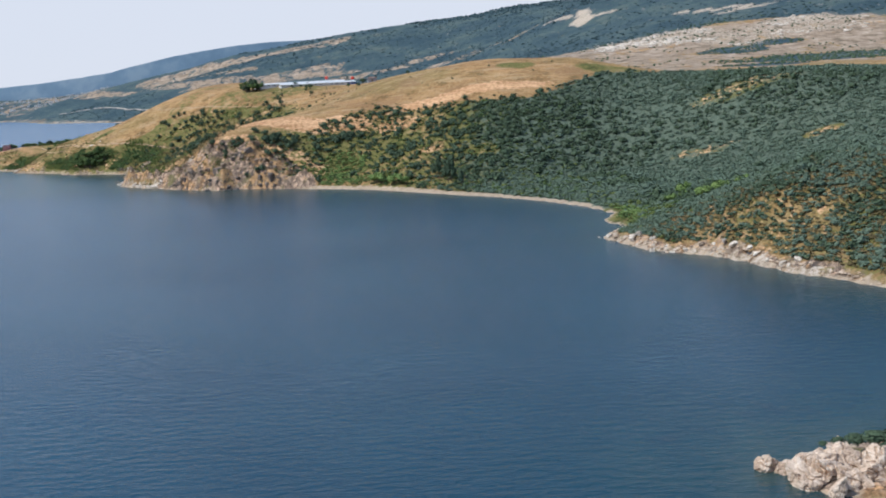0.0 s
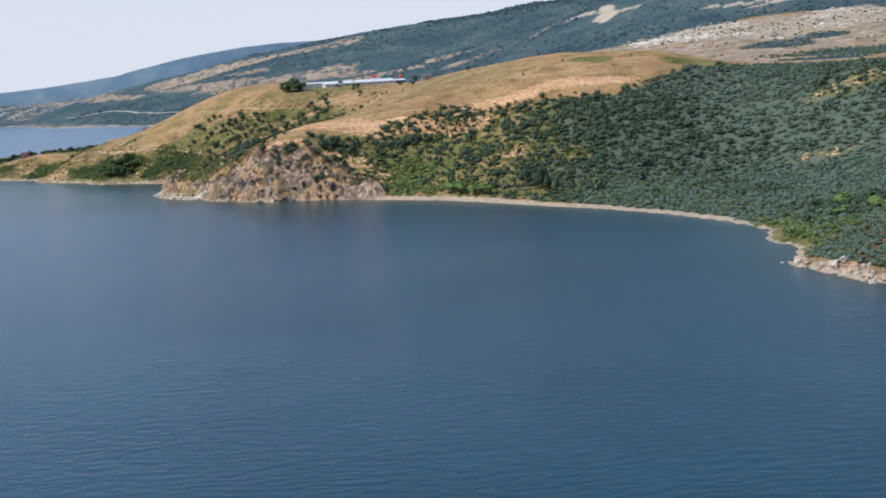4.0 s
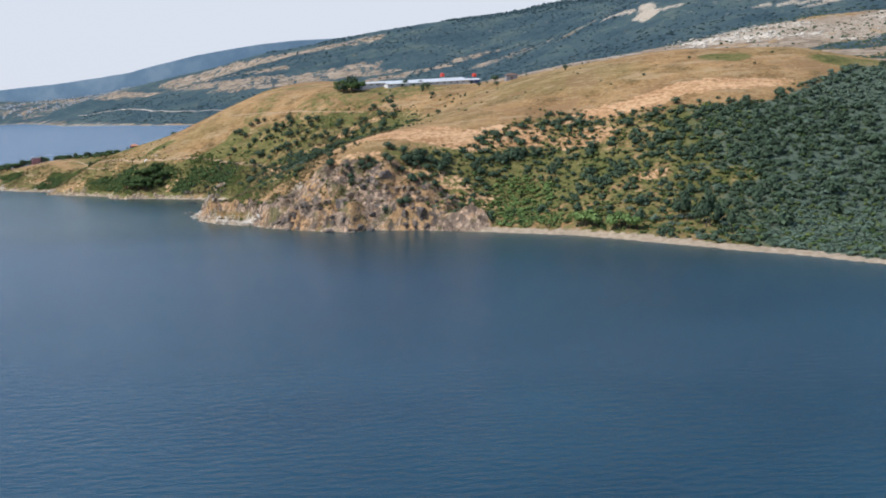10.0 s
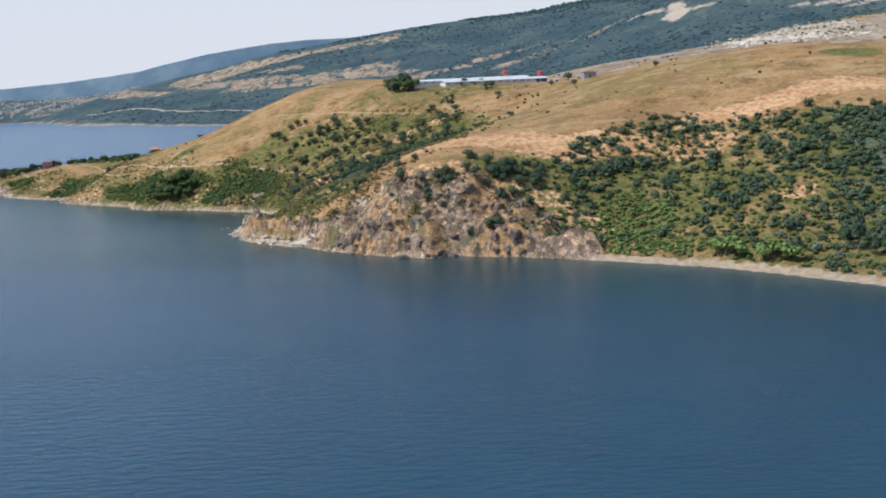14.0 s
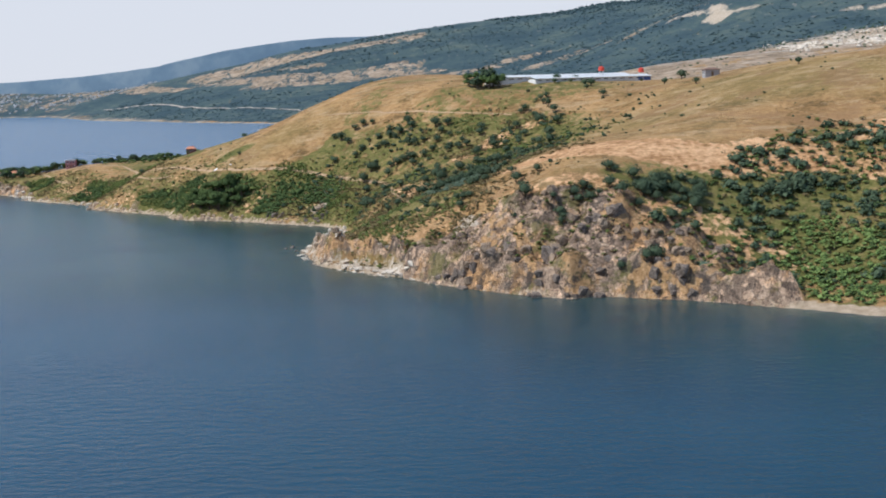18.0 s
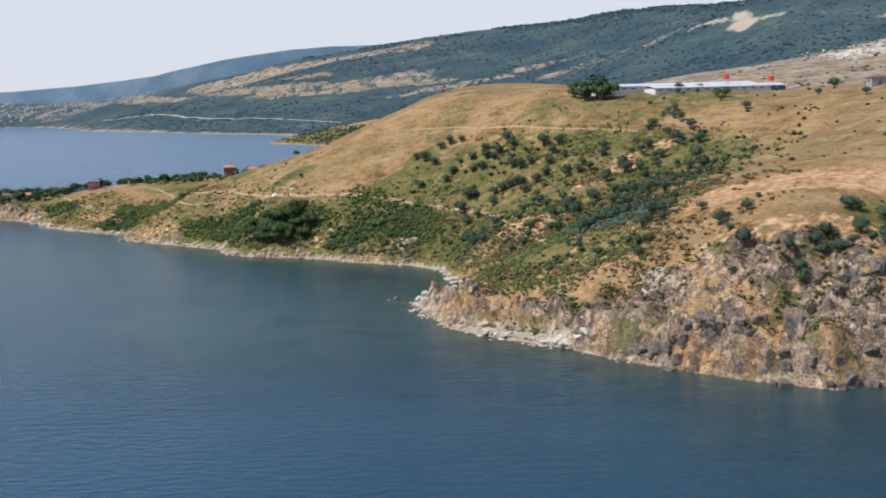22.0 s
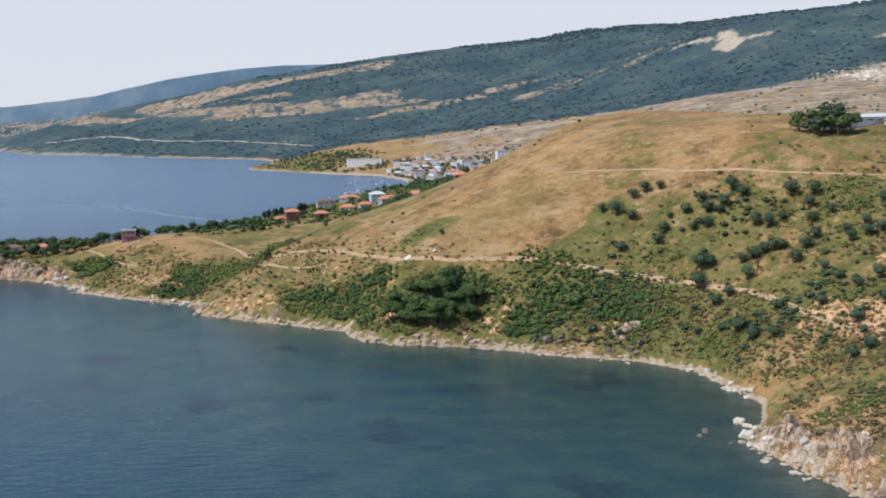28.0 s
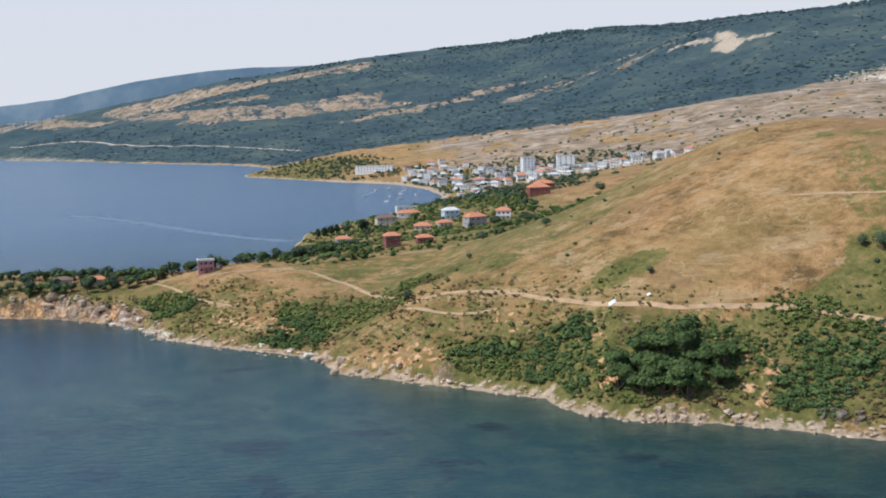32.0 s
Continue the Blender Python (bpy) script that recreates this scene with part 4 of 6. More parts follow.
def coast_share(x, y):
    """How thick the scrub stands on the bank above the northern shore."""
    d, wx, wy = shore_distance(x, y), x + 7 * fbm(x, y, 14, 3, 75), y + 7 * fbm(x, y, 14, 3, 76)
    thick = np.maximum(patches(wx, wy, BANK), 0.8 * patches(wx, wy, BRIGHT))
    strip = np.interp(x, [-465, -440, -420, -380, -340, -320, -240], [14, 16, 16, 15, 18, 27, 27])
    loose = 0.85 * smooth(strip - d, 0, 8) * np.clip(0.7 + 4 * fbm(x, y, 18, 3, 71), 0, 1)
    return np.maximum(thick, loose) * (1 - 0.72 * patches(wx, wy, GULLY)) * smooth(y, 872, 890) * smooth(-x, 218, 226) * smooth(d, 2.0, 4.0)


bank = spread(90000, -520, -215, 850, 1130, coast_share, (0.5, 1.2), (0.7, 1.1), 0.30, 2.2)
bx_, by_ = bank[:, 0], bank[:, 1]
bank[:, 2] *= 1 + 0.8 * rng.uniform(size=len(bank)) ** 4
lush, sunny = patches(bx_, by_, BANK), patches(bx_, by_, BRIGHT)
tone = rng.uniform(size=len(bank)) * 0.5 + 2.2 * fbm(bx_, by_, 16, 3, 73) + 0.75 * lush - 0.55 * sunny
dry_one = (lush + sunny + 2.0 * fbm(bx_, by_, 10, 3, 74) + rng.uniform(-0.35, 0.35, len(bank))) < 0.50
scatter_mesh("shore_scrub", SHRUB, bank[~dry_one & (tone <= 0.70)], M_SCRUB, "thick green scrub on the bank above the shore", "bushes", 0.35)
scatter_mesh("dark_scrub", LUMP, bank[~dry_one & (tone > 0.70)] * np.array((1, 1, 1.15, 1)), M_BROAD, "dark leafy bushes on the bank above the shore", "bushes", 0.3)
scatter_mesh("dry_scrub", SHRUB, bank[dry_one] * np.array((1, 1, 0.7, 0.8)), M_DRYBUSH, "dry brown bushes on the bank above the shore", "bushes", 0.35)
grass_share = lambda x, y: np.clip(np.maximum.reduce([blob(x, y, -178, 872, 78, 48, -32), blob(x, y, -178, 790, 30, 40, -20), 0.8 * smooth(42 - shore_distance(x, y), 0, 12) * smooth(y, 860, 890) * smooth(-x, 205, 222) * smooth(1090 - y, 0, 30), 0.5 * forest_share(x, y) * smooth(40 - x, 0, 40)]), 0, 1) * np.clip(0.55 + 3.0 * fbm(x, y, 14, 3, 65), 0, 1)
tufts = spread(90000, -460, 40, 640, 1090, grass_share, (0.35, 0.85), (0.6, 1.1), 0.2)
hue = rng.uniform(size=len(tufts)) * 0.6 + 0.2 + 2.6 * fbm(tufts[:, 0], tufts[:, 1], 13, 3, 66)
scatter_mesh("green_tufts", TUFT, tufts[(hue > 0.52) & (hue < 0.90)], M_SCRUB, "yellow-green tufts of grass and low scrub on the slopes", "grass")
scatter_mesh("dark_tufts", TUFT, tufts[hue >= 0.90], M_BROAD, "dark green low scrub on the slopes", "grass")
scatter_mesh("dry_tufts", TUFT, tufts[hue <= 0.52], M_DRYBUSH, "dry brown tufts of grass on the slopes", "grass")
grove = spread(1600, -190, -145, 765, 815, lambda x, y: blob(x, y, -168, 790, 19, 8, -52), (0.9, 1.7), (0.7, 1.0), 0.5)
scatter_mesh("young_grove", LUMP, grove, M_OLIVE, "dense young grove of grey-green trees above the tip", "trees", 0.35)
meadow = spread(5000, -205, -130, 800, 915, lambda x, y: np.maximum.reduce([blob(x, y, -163, 899, 15, 9), blob(x, y, -192, 857, 8, 6), blob(x, y, -177, 815, 9, 5), blob(x, y, -144, 855, 8, 6)]), (0.3, 0.7), (0.4, 0.8), 0.3)
scatter_mesh("meadow_tufts", TUFT, meadow, M_REED, "fresh bright green grass in patches on the slope", "grass")
tip_brush = spread(9000, -222, -150, 725, 815, lambda x, y: np.clip(np.maximum.reduce([blob(x, y, -178, 748, 18, 10, -40), blob(x, y, -200, 766, 16, 14, -40), 0.8 * blob(x, y, -208, 790, 8, 22, 10), 0.8 * blob(x, y, -165, 735, 12, 8, -30)]) * (0.45 + 3.5 * fbm(x, y, 9, 3, 96)), 0, 1), (0.4, 1.0), (0.6, 1.0), 0.36, 2.5)
leafy_side = fbm(tip_brush[:, 0], tip_brush[:, 1], 11, 3, 97) + rng.uniform(-0.1, 0.1, len(tip_brush)) > 0.02
scatter_mesh("tip_scrub", SHRUB, tip_brush[leafy_side], M_SCRUB, "olive green scrub above the rocks of the headland's tip", "bushes", 0.35)
scatter_mesh("tip_dry_scrub", SHRUB, tip_brush[~leafy_side], M_DRYBUSH, "brown scrub above the rocks of the headland's tip", "bushes", 0.35)
BRUSH = [(-226, 888, 16, 12, -30), (-212, 862, 13, 24, 10), (-204, 838, 9, 16, 10), (-196, 812, 12, 16, 0), (-240, 905, 16, 8, -30)]
brush = spread(14000, -262, -180, 795, 925, lambda x, y: 0.8 * patches(x + 6 * fbm(x, y, 12, 3, 87), y, BRUSH) * np.clip(0.6 + 3 * fbm(x, y, 15, 3, 88), 0, 1), (0.4, 1.0), (0.6, 1.0), 0.36, 2.5)
leaf_side = fbm(brush[:, 0], brush[:, 1], 12, 3, 90) + rng.uniform(-0.12, 0.12, len(brush))
scatter_mesh("cove_scrub", SHRUB, brush[leaf_side > 0.02], M_SCRUB, "olive green scrub on the slope above the cove", "bushes", 0.35)
scatter_mesh("cove_dry_scrub", SHRUB, brush[leaf_side <= 0.02], M_DRYBUSH, "brown scrub on the slope above the cove", "bushes", 0.35)
reed_share = lambda x, y: np.maximum(blob(x, y, -62, 668, 26, 7, -30), 1.1 * blob(x, y, -60, 690, 15, 18)) + 0.8 * blob(x, y, 72, 455, 12, 30)
scatter_mesh("reed_bed", SHRUB, spread(16000, -95, 110, 420, 720, reed_share, (0.7, 1.5), (0.7, 1.1), 0.28), M_REED, "pale green reeds and low leafy scrub behind the beach", "reeds")


# ---------- single trees ----------
def part(name, arrays, material, parent, label="", smoothed=False):
    ob = link(name, arrays[0], arrays[1], material, parent, smoothed)
    return tagged(ob, label) if label else ob


def tube(points, radii, sides=7):
    """A tapered tube along points."""
    vs, fs = [], []
    for k, (p, r) in enumerate(zip(points, radii)):
        for j in range(sides):
            a = 6.2832 * j / sides
            vs.append((p[0] + r * math.cos(a), p[1] + r * math.sin(a), p[2]))
        if k:
            for j in range(sides):
                b, c = (k - 1) * sides, k * sides
                fs.append((b + j, b + (j + 1) % sides, c + (j + 1) % sides, c + j))
    fs.append(tuple(range(len(vs) - sides, len(vs))))
    return vs, fs


def joined(*pieces):
    vs, fs = [], []
    for v, f in pieces:
        n = len(vs)
        vs += [tuple(p) for p in v]
        fs += [tuple(int(i) + n for i in q) for q in f]
    return vs, fs


def tree(name, tall, radius, trunk, material, label, category="tree", clumps=150, leaf=0.2, shape=1.0, lobes=1, bumps=8, fine=None):
    """A tapered trunk with limbs, and a crown of many leaf clumps."""
    root = tagged(new(name), label, category)
    limbs = [tube([(0, 0, -0.6), (0.05, 0.02, trunk), (0.0, 0.05, trunk + radius * 0.7)], [0.09 * radius + 0.05, 0.07 * radius + 0.03, 0.03 * radius])]
    for k in range(4):
        a = 1.57 * k + rng.uniform(0, 1)
        limbs.append(tube([(0.03, 0.02, trunk * 0.8), (0.3 * radius * math.cos(a), 0.3 * radius * math.sin(a), trunk + 0.2 * radius), (0.6 * radius * math.cos(a), 0.6 * radius * math.sin(a), trunk + 0.6 * radius)],
                          [0.05 * radius, 0.035 * radius, 0.015 * radius], 5))
    part("trunk", joined(*limbs), M_BARK, root)
    half = (tall - trunk) / 2
    pieces = []
    for k in range(lobes):
        v, f = lump_arrays(rng, clumps // lobes, leaf * (1.25 if lobes > 1 else 0.9), (1, 1, 0.85), bumps, fine)
        q = 1.0 if lobes == 1 else rng.uniform(0.5, 0.72)
        off = (0, 0, 0) if lobes == 1 else (rng.uniform(-0.5, 0.5) * radius, rng.uniform(-0.5, 0.5) * radius, rng.uniform(-0.4, 0.45) * half)
        pieces.append((v * np.array((radius * q, radius * q, half * q / 0.85 * shape)) + np.array((off[0], off[1], trunk + half * 0.95 + off[2])), f))
    part("crown", joined(*pieces), material, root, smoothed=True)
    return root


HIDE = pose(0, 0, 0)
OLIVES = [tree("olive_tree", 3.6 + 0.5 * k, 1.8 + 0.25 * k, 0.25, M_DARKOLIVE, "round dark green olive tree on the dry slope", clumps=320, leaf=0.11, bumps=14) for k in range(4)]
BROADS = [tree("broadleaf_tree", 8.2 + k, 4.2 + 0.4 * k, 0.7, M_BROAD, "large leafy green tree at the foot of the bank", lobes=3, clumps=1500, leaf=0.09, bumps=30, fine=ICO2) for k in range(2)]
ROWTREES = [tree("garden_tree", 4.4 + 0.7 * k, 2.5 + 0.25 * k, 0.3, M_DARKOLIVE if k % 2 else M_BROAD, "dense dark green tree in the row along the point", lobes=4, clumps=260, leaf=0.17) for k in range(4)]
POPLAR = tree("poplar_tree", 11.5, 2.0, 1.2, M_DARKOLIVE, "tall slim poplar behind the beach", clumps=240, leaf=0.24, lobes=1)
CYPRESS = tree("conifer_tree", 9.0, 2.0, 0.8, M_PINE, "dark pointed conifer beside the houses", clumps=240, leaf=0.22, lobes=1)
BUSHES = [tree("round_bush", 5.0 + 0.4 * k, 2.7 + 0.3 * k, 0.2, M_REED, "round bright green bush at the back of the beach", "bush", lobes=3, clumps=200, leaf=0.2) for k in range(2)]
USED = set()


def plant(kind, x, y, size=1.0, group=""):
    """Stands a tree of that kind on the ground; the first of a kind moves, the others are copies."""
    m = Matrix.LocRotScale((x, y, at(x, y) - 0.1), Euler((0, 0, rng.uniform(0, 6.28))), (size * rng.uniform(0.9, 1.1), size * rng.uniform(0.9, 1.1), size * rng.uniform(0.88, 1.12)))
    if kind.name in USED:
        ob = copy_thing(kind, m)
    else:
        USED.add(kind.name)
        kind.matrix_basis = m
        ob = kind
    if group:
        tagged(ob, group=group)
    return ob


def copies(kinds, spots, size, group):
    for k, (x, y) in enumerate(spots):
        kind = kinds[int(rng.integers(0, len(kinds)))] if k >= len(kinds) else kinds[k]
        s = rng.uniform(*size)
        if kind.name in USED:
            m = Matrix.LocRotScale((x, y, at(x, y) - 0.15), Euler((0, 0, rng.uniform(0, 6.28))), (s * rng.uniform(0.85, 1.15), s * rng.uniform(0.85, 1.15), s * rng.uniform(0.85, 1.1)))
            keep = kind.matrix_basis.copy()
            kind.matrix_basis = HIDE
            tagged(copy_thing(kind, m), group=group)
            kind.matrix_basis = keep
        else:
            tagged(plant(kind, x, y, s), group=group)


SLOPE_A = [(-222, 938), (-213, 938), (-218, 939), (-203, 923), (-209, 921), (-214, 922), (-203, 917), (-198, 916), (-194, 921), (-192, 916), (-200, 914), (-209, 913), (-205, 911), (-229, 933), (-225, 928), (-231, 917), (-220, 914), (-217, 918), (-209, 901), (-211, 896), (-209, 895), (-202, 881), (-193, 901), (-190, 898), (-186, 898), (-180, 907), (-174, 904), (-177, 899), (-179, 892), (-173, 893), (-173, 881), (-167, 882), (-169, 876), (-165, 876), (-158, 890), (-159, 885), (-174, 876), (-181, 884), (-185, 881), (-190, 876), (-192, 887), (-195, 888), (-198, 888), (-201, 889), (-190, 886), (-186, 865), (-186, 856), (-178, 849)]
SLOPE_B = [(-175, 842), (-184, 848), (-178, 834), (-176, 825), (-183, 834), (-194, 847), (-191, 832), (-185, 819), (-183, 814), (-194, 818), (-198, 818), (-208, 879), (-212, 879), (-214, 889), (-202, 856), (-207, 845), (-210, 852), (-211, 861), (-153, 873), (-161, 860), (-160, 867), (-153, 866), (-148, 865), (-148, 854), (-139, 871), (-142, 862), (-142, 867), (-144, 883), (-142, 882), (-136, 857), (-134, 846), (-132, 881), (-124, 874), (-135, 827), (-130, 841), (-129, 856), (-161, 839), (-159, 833), (-156, 829), (-164, 819), (-163, 813), (-161, 810), (-169, 841), (-168, 834), (-170, 824), (-164, 825), (-153, 819), (-149, 827)]
CLIFF = [(-154, 771), (-159, 761), (-164, 765), (-162, 766), (-173, 762), (-177, 761), (-168, 747), (-165, 751), (-169, 757), (-167, 753), (-148, 731), (-147, 720), (-142, 737), (-149, 737), (-139, 712), (-137, 710), (-136, 709), (-137, 708), (-132, 714), (-131, 712), (-129, 717), (-127, 717), (-128, 710), (-125, 710), (-121, 716), (-120, 727), (-118, 726), (-119, 714), (-118, 707), (-112, 716), (-110, 713), (-107, 712), (-104, 716), (-100, 719), (-98, 716), (-94, 721), (-104, 721), (-113, 708), (-104, 703), (-100, 705), (-111, 690), (-109, 697), (-114, 688), (-121, 690), (-149, 811), (-158, 770), (-151, 783), (-150, 753), (-160, 772)]
copies(OLIVES, SLOPE_A, (0.7, 1.25), "olive trees on the green slope")
copies(OLIVES, SLOPE_B, (0.7, 1.25), "olive trees on the green slope")
copies(OLIVES, CLIFF, (0.65, 1.15), "olive trees along the top of the cliff")
copies(OLIVES, [(-286, 955), (-233, 937), (-352, 1000), (-300, 1040), (-330, 1020), (-60, 880), (-20, 860), (40, 800), (-100, 900), (-70, 905), (-120, 935), (-112, 934), (-106, 916), (-131, 908), (-126, 899), (-128, 903), (-133, 890), (-124, 890)], (0.6, 0.95), "lone olive trees on the field")
rim = []
for k in range(34):
    u = float(rng.uniform(0, 3))
    rim.append((float(np.interp(u, range(4), [-114, -95, -72, -52]) + rng.normal(0, 4)), float(np.interp(u, range(4), [717, 714, 717, 727]) + rng.normal(0, 3.5))))
copies(OLIVES, rim, (0.75, 1.3), "dark trees above the bay's beach")
copies(BROADS, [(-304, 921), (-299, 917), (-294, 915), (-297, 922), (-291, 919), (-287, 915), (-291, 925), (-284, 919), (-281, 913), (-286, 924), (-302, 926), (-296, 928), (-278, 917), (-289, 912)], (0.8, 1.15), "large trees at the foot of the bank")
copies(ROWTREES, [(-163, 946), (-160, 943), (-157, 944), (-154, 941), (-151, 940), (-148, 939), (-159, 939), (-153, 937)], (1.3, 1.75), "trees at the end of the barn")
copies(OLIVES, [(-129, 909), (-139, 897), (-106, 924), (-118, 944), (-108, 948), (-59, 919), (-126, 911), (-137, 899), (-103, 922)], (0.8, 1.1), "bushes below the barns")
copies([POPLAR], [(0, 627), (3, 621), (5, 616), (8, 611), (12, 606), (-3, 631), (7, 619)], (0.75, 1.25), "poplars behind the beach")
copies(BUSHES, [(-40, 648), (-34, 643), (-26, 634), (-19, 629), (-37, 646), (-22, 632)], (1.25, 1.5), "round bushes at the back of the beach")
copies(OLIVES, [(-178, 793), (-176, 795), (-173, 796), (-171, 793), (-170, 797), (-168, 791), (-167, 795), (-165, 789), (-164, 793), (-162, 786), (-161, 790), (-175, 791), (-169, 788), (-159, 784)], (0.8, 1.1), "hedge of grey-green trees in the hollow")
copies(BUSHES, [(104, 436), (110, 446), (116, 452), (108, 458), (120, 462), (113, 470), (124, 474), (106, 476), (117, 482), (128, 484), (98, 464), (122, 446), (131, 470), (110, 490)], (0.7, 1.15), "bright green trees behind the south cove")
row = []
for k in range(150):
    u = 0.18 + 0.82 * k / 149
    rx = np.interp(u, [0, 0.35, 0.6, 0.75, 0.9, 1.0], [-600, -500, -455, -425, -392, -372])
    ry = np.interp(u, [0, 0.35, 0.6, 0.75, 0.9, 1.0], [1165, 1132, 1112, 1100, 1113, 1128])
    row.append((float(rx + rng.uniform(-3, 3)), float(ry + rng.uniform(-2, 6))))
copies(ROWTREES, row, (0.6, 0.95), "row of trees along the point")
grove = [(float(np.interp(u, [0, 0.5, 1], [-530, -492, -448]) + rng.uniform(-5, 5)), float(np.interp(u, [0, 0.5, 1], [1118, 1106, 1096]) + rng.uniform(-2, 9))) for u in np.linspace(0, 1, 46)]
copies(ROWTREES, grove, (0.75, 1.15), "grove at the end of the point")
gardens = []
while len(gardens) < 75:
    gx_, gy_ = rng.uniform(-400, -262), rng.uniform(1085, 1330)
    if shore_distance(np.array([gx_]), np.array([gy_]))[0] > 8 and gy_ > 1075 + (gx_ + 350) * -0.1:
        gardens.append((float(gx_), float(gy_)))
copies(ROWTREES, gardens, (0.5, 1.0), "trees in the gardens between the houses")
copies([CYPRESS], [(-362, 1286), (-360, 1292), (-384, 1300), (-380, 1306), (-388, 1308), (-377, 1312)], (0.8, 1.2), "conifers beside the houses")
village_share = lambda x, y: 0.9 * np.clip(0.55 * blob(x, y, -200, 1760, 130, 160, 25) + 1.0 * np.maximum(blob(x, y, -420, 2090, 90, 110, 30), blob(x, y, -330, 1965, 60, 30)) * np.clip(0.75 + 4 * fbm(x, y, 50, 3, 98), 0, 1) + 0.7 * blob(x, y, -260, 1450, 60, 130), 0, 1)
scatter_mesh("village_trees", SHRUB, spread(16000, -560, -60, 1330, 2300, village_share, (1.4, 3.2), (0.8, 1.2), 0.5), M_DARKOLIVE, "dark green trees standing among the village houses", "trees")
hill_share = lambda x, y: 0.16 * smooth(shore_distance(x, y), 5, 20) * (1 - forest_share(x, y)) * np.clip(0.5 + 3 * fbm(x, y, 50, 3, 81), 0, 1) * (0.35 + np.maximum(blob(x, y, -150, 872, 85, 60, -8), blob(x, y, -120, 720, 70, 30, -20)))
scatter_mesh("low_shrubs", TINY, spread(9000, -460, 140, 690, 1050, hill_share, (0.4, 1.0), (0.6, 1.0)), M_DARKOLIVE, "low shrubs dotted over the dry hillside", "bushes")
slope_share = lambda x, y: 0.8 * np.maximum(blob(x, y, -178, 872, 74, 44, -32), blob(x, y, -170, 790, 22, 32, -20)) * np.clip(0.3 + 3.5 * fbm(x, y, 24, 3, 83), 0, 1)
scatter_mesh("slope_shrubs", LOW, spread(6500, -270, -90, 740, 945, slope_share, (0.5, 1.45), (0.6, 0.95), 0.6), M_DARKOLIVE, "dark green shrubs scattered over the green slope", "bushes")
tip_share = lambda x, y: 0.75 * blob(x, y, -178, 782, 56, 48, -15) * (1 - 0.8 * blob(x, y, -190, 790, 6, 30, 20)) * np.clip(0.35 + 3.5 * fbm(x, y, 18, 3, 85), 0, 1)
tips = spread(17000, -235, -120, 730, 845, tip_share, (0.35, 1.0), (0.5, 0.9), 0.35)
scatter_mesh("headland_scrub", SHRUB, tips[fbm(tips[:, 0], tips[:, 1], 16, 3, 86) > 0.09], M_SCRUB, "green scrub on the shoulder of the headland", "bushes")
scatter_mesh("headland_dry_scrub", TUFT, tips[fbm(tips[:, 0], tips[:, 1], 16, 3, 86) <= 0.09], M_DRYBUSH, "dry brown scrub on the shoulder of the headland", "bushes")
rim_share = lambda x, y: smooth(crag(x, y, shore_distance(x, y)), 0.3, 0.8) * np.clip(0.35 + 2.6 * fbm(x, y, 16, 3, 91), 0, 1) * 0.8
face_share = lambda x, y: smooth(crag(x, y, shore_distance(x, y)), 0.15, 0.6) * np.clip(0.45 + 3.0 * fbm(x, y, 12, 3, 92), 0, 1) * smooth(shore_distance(x, y), 2.5, 5)
scatter_mesh("cliff_dry_brush", TUFT, spread(15000, -245, -60, 670, 850, face_share, (0.35, 0.9), (0.6, 1.0), 0.4), M_DRYBUSH, "dry brown brush clinging to the cliff face", "bushes")
scatter_mesh("cliff_shrubs", SHRUB, spread(9000, -245, -60, 670, 850, rim_share, (0.35, 1.1), (0.6, 0.95), 0.5), M_SCRUB, "small green shrubs growing in the rocks of the cliff", "bushes")
wood2 = lambda x, y: smooth(y - WOODLINE(x, y), -20, 60) * 0.8 * (1 - np.maximum.reduce([blob(x, y, -430, 3330, 300, 120, 4), blob(x, y, -830, 3520, 260, 70, -45), blob(x, y, 360, 2745, 90, 70, 20)])) * np.clip(0.7 + 1.5 * fbm(x, y, 160, 4, 95), 0.05, 1) * smooth(shore_distance(x, y), 8, 30)
woodland = spread(17000, -1250, 900, 2000, 3900, wood2, (2.0, 4.6), (0.3, 0.5), 0.12)
crest = np.array([(-560, 4250), (-376, 4275), (-190, 4255), (-24, 4120), (147, 4064), (305, 3969), (452, 3863), (600, 3794), (699, 3608), (808, 3489), (900, 3250), (1000, 2950)], float)
cu = rng.uniform(0, len(crest) - 1, 3000)
skyline = np.c_[np.interp(cu, range(len(crest)), crest[:, 0]) + rng.normal(0, 90, 3000), np.interp(cu, range(len(crest)), crest[:, 1]) + rng.normal(0, 120, 3000), rng.uniform(3.0, 7.0, 3000), rng.uniform(0.5, 1.0, 3000)]
scatter_mesh("mountain_wood", [(ICO1[0] * np.array((1, 1, 0.8)), ICO1[1])], np.r_[woodland, skyline[fbm(skyline[:, 0], skyline[:, 1], 120, 3, 93) > -0.05]], M_HAZYPINE, "dark pine wood covering the far mountain, tinted blue with haze", "trees", 0.45)
scars = lambda x, y: 0.8 * hollow_zone(x, y) + 0.35 * outcrop_zone(x, y) * np.clip(0.4 - 4 * fbm(x, y, 60, 4, 74), 0, 1) + 0.16 * smooth(y, 1330, 1450) * smooth(2350 - y, 0, 100) * smooth(x, -330, -150) * np.clip(0.25 + 4 * fbm(x, y, 90, 4, 97), 0, 1)
scatter_mesh("distant_bushes", [(ICO1[0][:, :] * np.array((1, 1, 0.8)), ICO1[1])], spread(18000, -340, 900, 1330, 2350, scars, (1.3, 2.8), (0.5, 0.8), 0.6), M_DARKOLIVE, "dark bushes on the bare hills behind", "bushes", 0.4)


